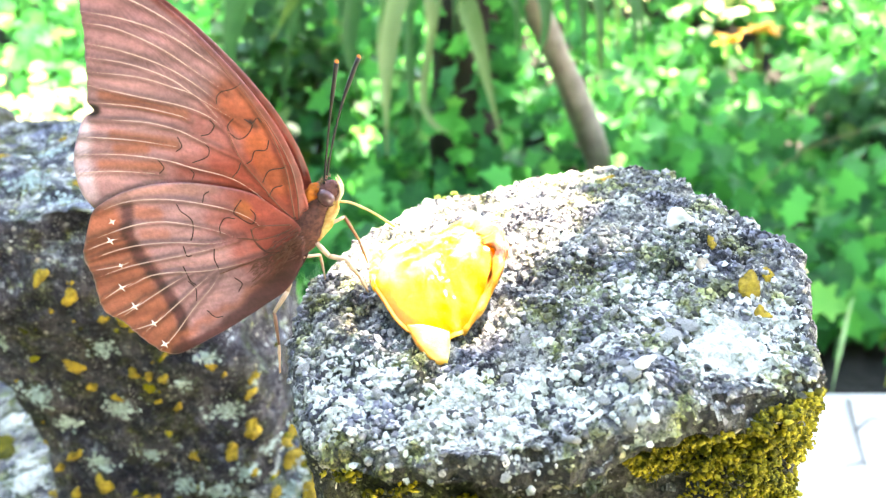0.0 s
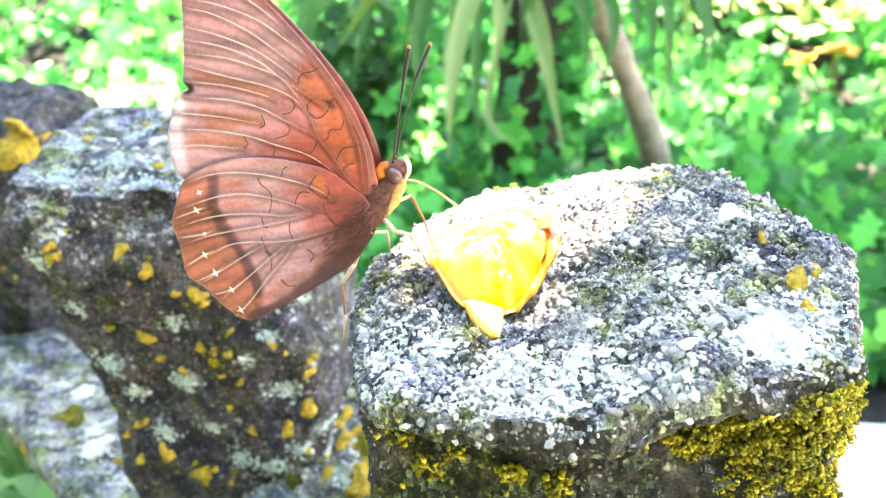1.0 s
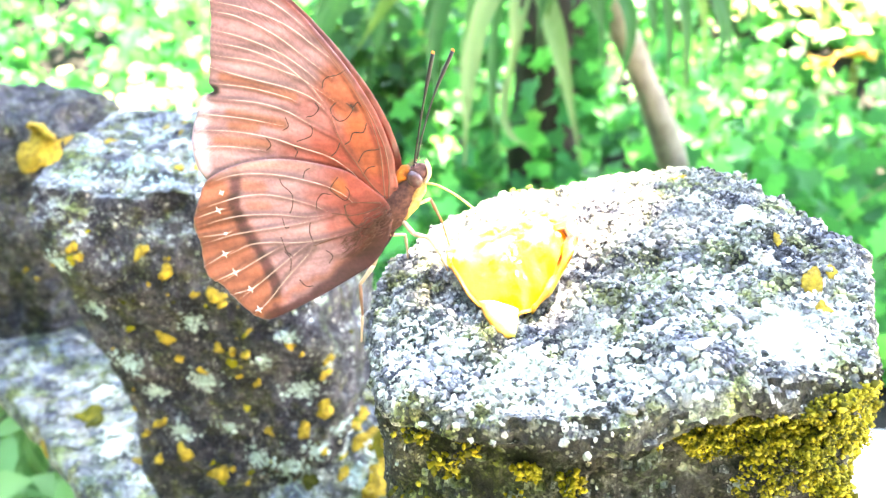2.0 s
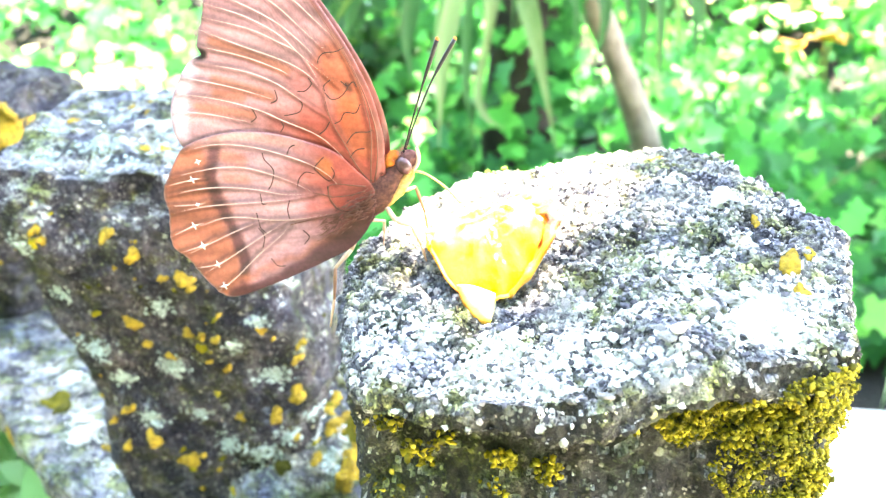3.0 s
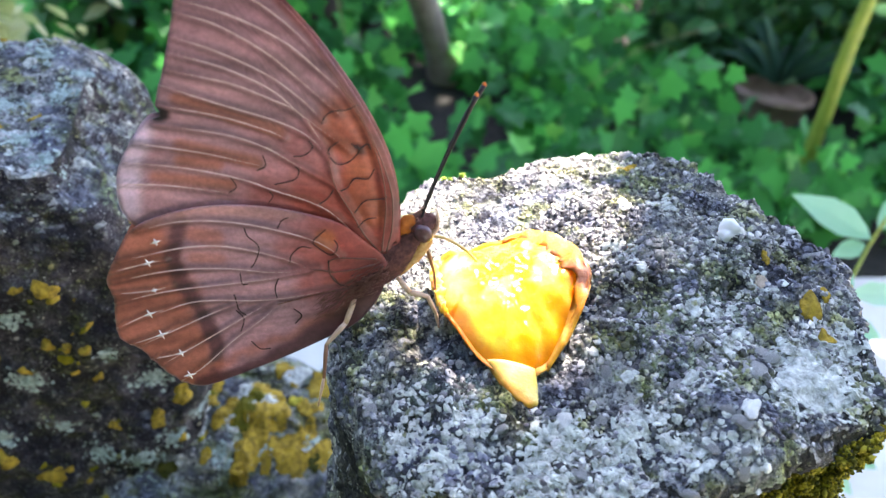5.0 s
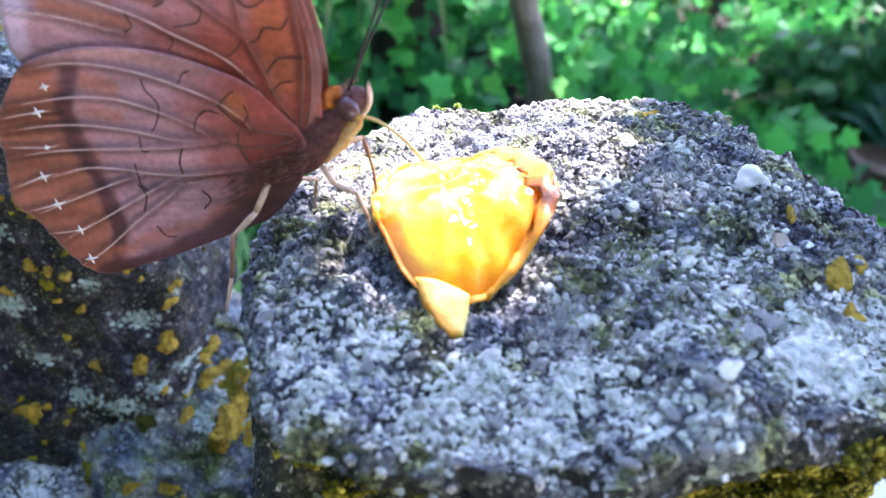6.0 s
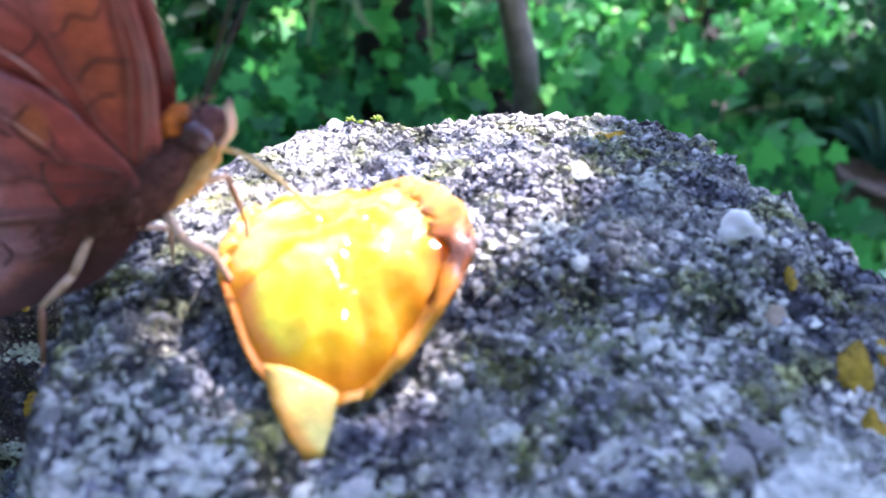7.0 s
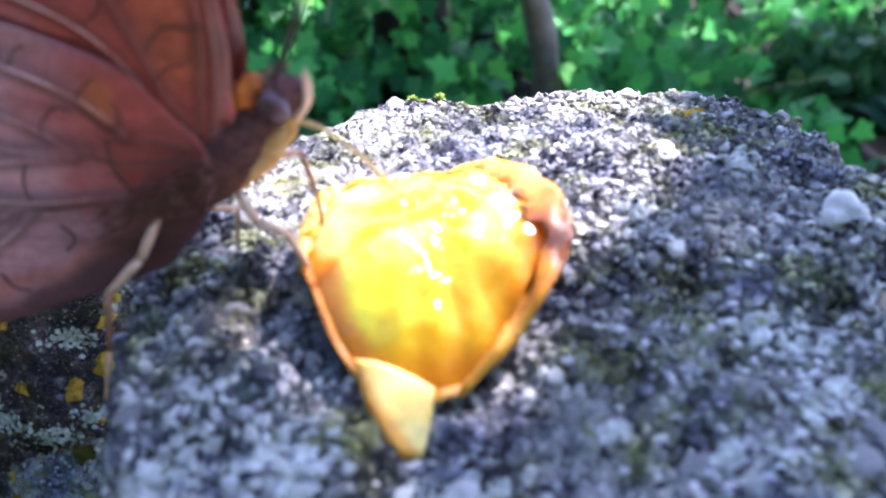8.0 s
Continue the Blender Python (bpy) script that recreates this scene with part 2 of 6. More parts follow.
YOUNG = leaf_material("young_leaf", (0.12, 0.34, 0.10), (0.22, 0.48, 0.16), (0.38, 0.60, 0.26), 0.4)
MINT = leaf_material("mint_leaf", (0.13, 0.40, 0.22), (0.26, 0.55, 0.34), (0.48, 0.74, 0.52), 0.4)
SPIKY = leaf_material("dark_spiky_leaf", (0.015, 0.05, 0.035), (0.03, 0.09, 0.055), (0.06, 0.15, 0.09), 0.25)
FLOWER = plain_material("orange_petal", (0.82, 0.34, 0.03), (0.88, 0.55, 0.05), 60, 0.6)
PINK = plain_material("pink_petal", (0.62, 0.05, 0.16), (0.75, 0.14, 0.26), 60, 0.6)


def tinted_material(name, grain, rough_, through_=0.0, bump=0.0, spec=0.4, coat=0.0, wet=0.0):
    """Colour from the mesh's own markings, broken up by grain."""
    n = Nodes(name)
    a = n.node("Attribute")
    a.attribute_name = "marking"
    p = n.place()
    g = n.ramp(n.noise(grain, 4, 0.7, p), [(0.25, (0.72, 0.70, 0.70)), (0.75, (1.18, 1.18, 1.18))])
    c = n.mix(1.0, a.outputs["Color"], g, "MULTIPLY")
    n.paint(c, rough_, spec)
    n.b.inputs["Coat Weight"].default_value = coat
    n.b.inputs["Coat Roughness"].default_value = 0.12
    if wet:
        n.b.inputs["Subsurface Weight"].default_value = wet
        n.b.inputs["Subsurface Radius"].default_value = (1.0, 0.62, 0.06)
        n.b.inputs["Subsurface Scale"].default_value = 0.008
    if bump:
        n.bump(n.noise(grain * 2.2, 3, 0.6, p), 0.5, bump)
    if through_:
        n.leafy(c, through_)
    return n.m


WING = tinted_material("wing_scales", 1500, 0.36, 0.22, 0.00006, 0.6)
WING.node_tree.nodes["Principled BSDF"].inputs["Sheen Weight"].default_value = 0.21
WING.node_tree.nodes["Principled BSDF"].inputs["Sheen Roughness"].default_value = 0.35
WING.node_tree.nodes["Principled BSDF"].inputs["Sheen Tint"].default_value = (0.92, 0.82, 1.0, 1)
VEIN_PALE = plain_material("pale_vein", (0.46, 0.28, 0.24), (0.76, 0.56, 0.50), 500, 0.4)
VEIN_BROWN = plain_material("brown_vein", (0.13, 0.045, 0.03), (0.22, 0.085, 0.055), 500, 0.5)
MARK = plain_material("dark_wing_mark", (0.035, 0.018, 0.016), (0.07, 0.035, 0.03), 500, 0.7)
SPOT = plain_material("white_wing_spot", (0.75, 0.72, 0.70), (0.85, 0.83, 0.80), 900, 0.6)
FUR = plain_material("body_fur", (0.045, 0.016, 0.016), (0.20, 0.075, 0.060), 1400, 0.85, 0.0004)
COLLAR = plain_material("orange_fur", (0.40, 0.085, 0.012), (0.70, 0.20, 0.025), 1200, 0.85, 0.0003)
EYE = plain_material("compound_eye", (0.050, 0.018, 0.020), (0.12, 0.048, 0.05), 1500, 0.18, 0.00005, 0.6)
ANTENNA = plain_material("antenna_black", (0.004, 0.003, 0.003), (0.010, 0.008, 0.007), 900, 0.6)
TONGUE = plain_material("yellow_tongue", (0.50, 0.32, 0.10), (0.66, 0.48, 0.20), 900, 0.5)
THROAT = plain_material("throat_fur", (0.50, 0.20, 0.04), (0.80, 0.54, 0.24), 900, 0.85, 0.0003)
LEG = plain_material("pale_leg", (0.62, 0.36, 0.22), (0.80, 0.54, 0.38), 900, 0.6)
LEG_BROWN = plain_material("brown_leg", (0.28, 0.12, 0.07), (0.36, 0.17, 0.10), 900, 0.6)
PULP = tinted_material("wet_fruit_pulp", 260, 0.2, 0.0, 0.0003, 0.25, 0.18, 0.85)
PEEL = tinted_material("fruit_peel", 900, 0.5, 0.0, 0.0002, 0.3, 0.05, 0.5)


# ------------------------------------------------------------ the stones
RIM = [(-25, 114), (-22.8, 103), (-20.0, 94.5), (-17.6, 87), (-13.5, 82.5), (-7, 80), (4, 77.5), (12.5, 76.5), (20, 78), (28, 80), (37, 82.5),
       (47, 86), (50, 93), (53, 104), (54, 111), (50, 117), (46.8, 126), (44.0, 133), (43.6, 140), (42.4, 145), (37, 147), (31, 148), (22, 149.5), (13, 150),
       (5, 149), (-1, 154), (-8, 150), (-16, 137), (-22, 125)]


# hollows and swellings of the top: x, y, height, radius in millimetres
SWELLS = [(6, 97, -2.3, 12), (28, 105, -1.7, 7), (25, 84, 3.0, 6), (37.3, 116.5, 1.6, 5), (42, 141, -1.3, 7), (45, 98, -1.2, 5)]


def top_height(x, y):
    """Height in millimetres of the main stone's domed, tilted top."""
    swell = sum(h * math.exp(-((x - a) ** 2 + (y - b) ** 2) / (r * r)) for a, b, h, r in SWELLS)
    x, y = x * 0.001, y * 0.001 - 0.11
    return swell + 1000 * (-0.0576 + 0.2388 * x + 0.104 * y - 2.356 * x * x - 3.9 * y * y + 1.84 * x * y)


def rock_mesh(rings, cap, amount, fine, seed):
    """Loft of rings of points from the top rim down, with a cap of inner rings; all displaced by noise."""
    bm = bmesh.new()
    off = Vector((seed * 3.1, seed * 1.7, seed * 0.9))
    rows = []
    for ring in cap + rings:
        row = []
        for p in ring:
            q = p + off
            d = amount * rough(q, 45, 4) + fine * (rough(q, 210, 4) + 0.9 * abs(rough(q, 520, 3)) - 0.35 + 0.35 * rough(q, 1150, 2))
            row.append((p, d))
        rows.append(row)
    verts = []
    count = len(rows[0])
    for i, row in enumerate(rows):
        out = []
        for k, (p, d) in enumerate(row):
            a, b = row[(k + 1) % count][0] - row[k - 1][0], rows[min(i + 1, len(rows) - 1)][k][0] - rows[max(i - 1, 0)][k][0]
            nrm = a.cross(b)
            nrm = nrm.normalized() if nrm.length > 1e-12 else Vector((0, 0, 1))
            if i < len(cap) and nrm.z < 0:
                nrm = -nrm
            out.append(bm.verts.new(p + nrm * d))
        verts.append(out)
    for r0, r1 in zip(verts, verts[1:]):
        for k in range(count):
            bm.faces.new((r0[k], r1[k], r1[(k + 1) % count], r0[(k + 1) % count]))
    bm.faces.new(verts[0])
    bm.faces.new(verts[-1][::-1])
    bmesh.ops.recalc_face_normals(bm, faces=bm.faces)
    return bm


def main_stone():
    count = 400
    rim = spline([(*p, 0) for p in RIM], count, True)
    mid = Vector((14, 114, 0))
    cap, rings = [], []
    for k in range(1, 110):
        f = (k / 110) ** 0.75
        cap.append([mm(*(mid + (p - mid) * f * 0.955).xy, top_height(*(mid + (p - mid) * f * 0.955).xy)) for p in rim])
    for j, (drop, scale) in enumerate([(0.3, 0.968), (0.9, 0.982), (2.0, 0.995), (3.6, 1.0)]):
        rings.append([mm(*(mid + (p - mid) * scale).xy, top_height(*(mid + (p - mid) * 0.97).xy) - drop) for p in rim])
    for j in range(1, 111):
        f = (j / 110) ** 1.7
        ring = []
        for p in rim:
            upright = step(20, 42, p.x) * step(118, 100, p.y)
            q = mid + (p - mid) * (1.0 - 0.03 * (1 - upright) * step(0, 0.12, f) - (0.19 - 0.13 * upright) * f)
            # a ledge under the front edge
            front = step(95, 80, p.y)
            q = q + Vector((0, front * (1 - 0.55 * upright) * (9.0 * step(0.004, 0.03, f) - 4.0 * step(0.06, 0.2, f)), 0))
            ring.append(mm(q.x, q.y, top_height(*(mid + (p - mid) * 0.97).xy) * (1 - f) - 205 * f - 3.6 * (1 - f)))
        rings.append(ring)
    return rock_mesh(rings, cap, 0.0018, 0.00115, 1)


def block_mesh(levels, top, seed, amount=0.004, fine=0.0009, count=260, power=5.0, tilt=0.0):
    """A rough standing block; levels: z, left, right, front, back in millimetres; top: how much the top rises to the back."""
    def ring(z, l, r, f, b, scale=1.0):
        out = []
        for k in range(count):
            a = 2 * math.pi * k / count
            c, s = math.cos(a), math.sin(a)
            m = (abs(c) ** power + abs(s) ** power) ** (-1 / power) * scale
            x, y = (l + r) / 2 + c * m * (r - l) / 2, (f + b) / 2 + s * m * (b - f) / 2
            rise = top * (y - f) / (b - f)
            out.append(mm(x, y, z + rise + tilt * (x - l)))
        return out
    z0 = levels[0]
    cap = [ring(*z0, (k / 36) ** 0.8 * 0.93) for k in range(1, 37)]
    rings = [ring(z0[0] - 1, *z0[1:], 0.965), ring(z0[0] - 3, *z0[1:], 1.0)]
    smooth = spline([Vector((a[0], a[1], a[2])) for a in levels], 96), spline([Vector((a[0], a[3], a[4])) for a in levels], 96)
    for p, q in list(zip(*smooth))[1:]:
        rings.append(ring(p.x - 3, p.y, p.z, q.y, q.z))
    return rock_mesh(rings, cap, amount, fine, seed)


stone = thing("stone", main_stone(), STONE, "rough grey granite stone with white grains and yellow moss", "stone", "parapet stones")
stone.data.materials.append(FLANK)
# Steep faces low on the front take the darker granite, along a ragged line.
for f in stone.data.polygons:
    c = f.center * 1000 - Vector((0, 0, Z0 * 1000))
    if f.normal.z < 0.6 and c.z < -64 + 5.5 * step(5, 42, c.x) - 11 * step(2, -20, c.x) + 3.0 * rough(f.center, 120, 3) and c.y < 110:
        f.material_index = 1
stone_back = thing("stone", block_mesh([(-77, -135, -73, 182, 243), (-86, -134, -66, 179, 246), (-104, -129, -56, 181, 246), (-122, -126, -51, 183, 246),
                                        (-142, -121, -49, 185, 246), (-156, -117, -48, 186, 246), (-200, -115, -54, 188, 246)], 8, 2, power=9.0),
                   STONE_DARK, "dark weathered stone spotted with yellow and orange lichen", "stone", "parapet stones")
stone_far = thing("stone", block_mesh([(-91, -306, -190, 288, 350), (-100, -306, -184, 284, 352), (-138, -300, -186, 281, 352), (-165, -298, -196, 284, 352),
                                       (-200, -290, -213, 290, 350)], 3, 3),
                  STONE_DARK, "dark lichened stone, partly behind another stone", "stone", "parapet stones")


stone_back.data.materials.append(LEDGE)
# Upward faces: pale lichened stone, with some skylight put into the colour.
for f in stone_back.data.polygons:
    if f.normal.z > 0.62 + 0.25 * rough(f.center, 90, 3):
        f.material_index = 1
stone_low = thing("stone", block_mesh([(-151, -72, -10, 194, 214), (-154, -76, -4, 188, 219), (-164, -80, 2, 183, 224), (-182, -84, 6, 179, 228), (-215, -86, 8, 178, 230)], 3, 5, power=3.2, tilt=-0.27),
                  LEDGE, "low grey rubble stone crusted with yellow lichen", "stone", "parapet stones")


def parapet():
    along, back = Vector((-0.769, 0.639, 0)), Vector((0.639, 0.769, 0))
    edge = Vector((-140, 196, 0))
    rings, cap = [], []
    outline = []
    for k in range(60):
        outline.append(edge + along * (-245 + 10 * k))
    for k in range(12):
        outline.append(edge + along * 355 + back * (10 * k))
    for k in range(60):
        outline.append(edge + along * (355 - 10 * k) + back * 120)
    for k in range(12):
        outline.append(edge + along * (-245) + back * (120 - 10 * k))
    for k in range(1, 20):
        f = k / 20
        cap.append([mm(*(edge + along * 55 + back * 60 + (p - edge - along * 55 - back * 60) * f).xy, -192) for p in outline])
    for z in [-193, -194, -196, -199, -202, -205, -208, -212, -220, -232, -250, -270, -300, -350, -420, -500, -560, -599]:
        inset = 46 * step(-204, -226, z)
        rings.append([mm(*(p + back * (inset if (p - edge).dot(back) < 60 else -inset)).xy, z) for p in outline])
    return rock_mesh(rings, cap, 0.004, 0.0008, 4)


wall = thing("parapet_wall", parapet(), LEDGE, "low weathered stone parapet under the upright stones", "wall", kind="structure")


def surface_of(ob):
    me = ob.data
    return BVHTree.FromPolygons([v.co for v in me.vertices], [p.vertices for p in me.polygons])


TREES = {ob: surface_of(ob) for ob in (stone, stone_back, stone_far, stone_low, wall)}


def drop_on(ob, start, way):
    hit, nrm, _, _ = TREES[ob].ray_cast(start, way, 1.0)
    return hit, nrm


def crust_mesh(ob, centre, radius, thick, way, seed, squash=1.0):
    """A thin irregular patch that follows the stone's surface."""
    rng = random.Random(seed)
    side = way.orthogonal().normalized()
    other = way.cross(side)
    phase = [rng.uniform(0, 6.28) for _ in range(4)]
    count, rings = 34, 6
    bm = bmesh.new()
    hit, nrm = drop_on(ob, centre - way * 0.03, way)
    if hit is None:
        bm.free()
        return None
    mid = bm.verts.new(hit - way * thick)
    rows = []
    for i in range(1, rings + 2):
        f = min(i, rings) / rings
        row = []
        for k in range(count):
            a = 2 * math.pi * k / count
            r = radius * f * (1 + 0.20 * math.sin(2 * a + phase[0]) + 0.14 * math.sin(3 * a + phase[1]) + 0.09 * math.sin(5 * a + phase[2]) + 0.06 * math.sin(11 * a + phase[3]))
            p = centre + side * math.cos(a) * r + other * math.sin(a) * r * squash
            h, _ = drop_on(ob, p - way * 0.03, way)
            h = h if h is not None and (h - hit).length < radius * 2.2 else p + way * (hit - centre).dot(way)
            lift = thick * (1 - 0.5 * f * f) * (1 + 0.5 * rough(p, 500, 2)) if i <= rings else -thick * 0.6
            row.append(bm.verts.new(h - way * lift))
        rows.append(row)
    for k in range(count):
        bm.faces.new((mid, rows[0][k], rows[0][(k + 1) % count]))
    for r0, r1 in zip(rows, rows[1:]):
        for k in range(count):
            bm.faces.new((r0[k], r1[k], r1[(k + 1) % count], r0[(k + 1) % count]))
    bmesh.ops.recalc_face_normals(bm, faces=bm.faces)
    return bm


def add_crust(ob, centre, radius, thick, way, seed, material, name, label, squash=1.0):
    bm = crust_mesh(ob, centre, radius, thick, Vector(way).normalized(), seed, squash)
    if bm:
        part(name, bm, material, ob, label)


DOWN = (0, 0, -1)
CREAM = plain_material("cream_lichen_and_sun", (0.20, 0.21, 0.18), (0.80, 0.81, 0.72), 700, 0.9, 0.0007)
for i, (x, y, r) in enumerate([(44.0, 103, 1.7), (47.0, 104.5, 1.0), (44.7, 98.6, 1.1), (30, 141, 1.4), (41, 112, 0.8)]):
    add_crust(stone, mm(x, y, -40), r * 0.001, 0.0006, DOWN, 40 + i, LICHEN, "yellow_lichen_spot", "yellow-orange lichen")


for i, (x, y, r, k) in enumerate([(36.5, 90.5, 3.6, 1.0), (40.5, 90.0, 2.6, 0.8), (32.6, 90.4, 1.7, 0.8), (38.6, 94.2, 1.6, 0.7), (26.8, 105.2, 1.5, 0.8), (21.8, 113.4, 1.2, 0.9), (14.0, 96.0, 1.2, 0.8), (30.5, 99.0, 1.3, 0.7)]):
    add_crust(stone, mm(x, y, -40), r * 0.001, 0.0005, DOWN, 60 + i, CREAM, "pale_lichen", "cream-white crust of lichen", k)


def lump_mesh(seed, jag, flat=0.6):
    """A small uneven lump, 1 across, on its underside at 0."""
    rng = random.Random(seed)
    bm = bmesh.new()
    bmesh.ops.create_icosphere(bm, subdivisions=1, radius=0.5)
    for v in bm.verts:
        v.co *= 1 + rng.uniform(-jag, jag)
        v.co.z *= flat
    return bm


def smooth_lump(seed, jag, flat=0.5):
    """A rounded pebble, 1 across."""
    bm = bmesh.new()
    bmesh.ops.create_icosphere(bm, subdivisions=3, radius=0.5)
    for v in bm.verts:
        v.co *= 1 + jag * rough(v.co + Vector((seed, 0, 0)), 1.6, 2)
        v.co.z *= flat
    return bm


def lay(x, y, size, wide, high, turn, tip=0.0):
    """A place for a pebble of this size on the main stone, in millimetres."""
    hit, nrm = drop_on(stone, mm(x, y, -20), Vector(DOWN))
    nrm = (nrm + Vector((0, 0, 1.5))).normalized()
    return Matrix.Translation(hit) @ nrm.to_track_quat("Z", "Y").to_matrix().to_4x4() @ pose(0, 0, 0, tip, 0, turn) @ Matrix.Diagonal((size * wide * 0.001, size * 0.001, size * high * 0.001, 1))


ob = part("white_pebble", smooth_lump(14, 0.62, 0.75), WHITE_PEBBLE, stone, "flat white pebble set in the stone")
ob.matrix_basis = lay(37.1, 117, 4.3, 1.05, 1.15, 30, 20)

for k, (x, y, size, wide, high, pale) in enumerate([
        (3.5, 90.4, 2.6, 1.0, 0.9, 1), (1.7, 87.6, 1.7, 1.1, 0.9, 1), (11.4, 102.1, 1.5, 1.2, 0.8, 1), (10.7, 100.6, 1.7, 1.0, 0.9, 1), (29.7, 92.5, 3.8, 1.1, 0.6, 0), (33.0, 95.4, 2.5, 1.4, 0.7, 0),
        (24.7, 85.5, 2.2, 2.1, 0.9, 1), (23.3, 84.0, 2.1, 1.2, 0.8, 0), (20.1, 83.5, 2.4, 1.3, 0.8, 0), (3.9, 84.2, 2.4, 1.1, 0.8, 0), (-6.3, 85.0, 1.6, 1.0, 0.8, 1), (11.9, 90.8, 2.3, 1.1, 0.8, 0),
        (8.8, 90.4, 2.1, 1.0, 0.8, 0), (19.1, 92.7, 2.2, 1.3, 0.7, 0), (39.1, 108.7, 2.8, 1.1, 0.6, 2), (22.9, 125.8, 2.1, 1.2, 0.8, 1), (25.1, 116.8, 1.8, 1.0, 0.9, 0),
        (24.5, 148.0, 2.2, 1.1, 0.9, 1), (-3.0, 149.0, 2.6, 1.4, 0.9, 0), (41.4, 141.0, 2.4, 1.2, 0.9, 0), (-20.0, 98.0, 2.0, 1.1, 0.9, 0), (14.0, 147.0, 1.7, 1.0, 0.9, 1), (31.0, 145.0, 1.8, 1.2, 0.9, 0)]):
    ob = part("pebble", smooth_lump(20 + k * 3, 0.8, 0.9), (PEBBLE, PALE_PEBBLE, TAN_PEBBLE)[pale], stone)
    ob.matrix_basis = lay(x, y, size * 0.9, wide, high * 0.6, k * 67 % 180, 8)

sprig_rng = random.Random(52)
for x, y, tall in ((-1.2, 149.0, 0.9), (0.3, 149.4, 0.7), (2.2, 149.0, 1.0), (3.4, 149.2, 0.7), (4.6, 149.0, 0.8)):
    hit, _ = drop_on(stone, mm(x, y, -20), Vector(DOWN))
    bm = bmesh.new()
    for k in range(16):
        a, e = sprig_rng.uniform(0, 6.28), sprig_rng.uniform(0.3, 1.3)
        way = Vector((math.cos(a) * math.cos(e), math.sin(a) * math.cos(e), math.sin(e))) * tall * 0.001
        tube(bm, [hit, hit + way * 0.6, hit + way + Vector((0, 0, -0.0001))], [0.00013, 0.00010, 0.00002], 4)
    part("moss_sprig", bm, SPRIG, stone, "tiny yellow-green moss sprig")

PEBBLES = [link_mesh("pebble", lump_mesh(60 + k, 0.22), GRAINS, False) for k in range(5)]
WORN = [link_mesh("pebble", lump_mesh(80 + k, 0.16), PEBBLE, True) for k in range(4)]
rng = random.Random(11)


def under_fruit(x, y):
    return 93 < y < 122 and abs(x + 0.3) < 3.0 + 7.6 * step(97, 107, y)


made = 0
while made < 270:
    x, y = rng.uniform(-24, 53), rng.uniform(78, 148)
    hit, nrm = drop_on(stone, mm(x, y, -20), Vector(DOWN))
    if hit is None or nrm.z < 0.4 or hit.z < Z0 - 0.075 or under_fruit(x, y):
        continue
    large = made < 80 and y < 118
    size = 0.0014 + 0.0013 * rng.random() ** 2 if large else 0.0007 + 0.0010 * rng.random() ** 3
    ob = new("pebble", WORN[made % 4] if large else PEBBLES[made % 5])
    ob.parent = stone
    ob.matrix_basis = Matrix.Translation(hit - nrm * size * (0.16 if large else 0.12)) @ nrm.to_track_quat("Z", "Y").to_matrix().to_4x4() @ pose(0, 0, 0, rng.uniform(-25, 25), rng.uniform(-25, 25), rng.uniform(0, 360)) @ Matrix.Diagonal((size * rng.uniform(0.8, 1.5), size, size * rng.uniform(0.6, 1.0), 1))
    made += 1


BALL = bmesh.new()
bmesh.ops.create_icosphere(BALL, subdivisions=1, radius=0.5)
BALL.verts.ensure_lookup_table()
BALL_V = [v.co.copy() for v in BALL.verts]
BALL_F = [[v.index for v in f.verts] for f in BALL.faces]
BALL.free()


def add_lump(bm, m, rng, jag=0.2):
    """A small uneven lump, 1 across, laid by the matrix."""
    made = [bm.verts.new(m @ (v * (1 + rng.uniform(-jag, jag)))) for v in BALL_V]
    for f in BALL_F:
        bm.faces.new([made[i] for i in f])


grain_rng = random.Random(19)
ICO = bmesh.new()
bmesh.ops.create_icosphere(ICO, subdivisions=1, radius=0.5)
ICO.verts.ensure_lookup_table()
GRAIN_V = np.array([v.co for v in ICO.verts])
GRAIN_F = np.array([[v.index for v in f.verts] for f in ICO.faces])
ICO.free()


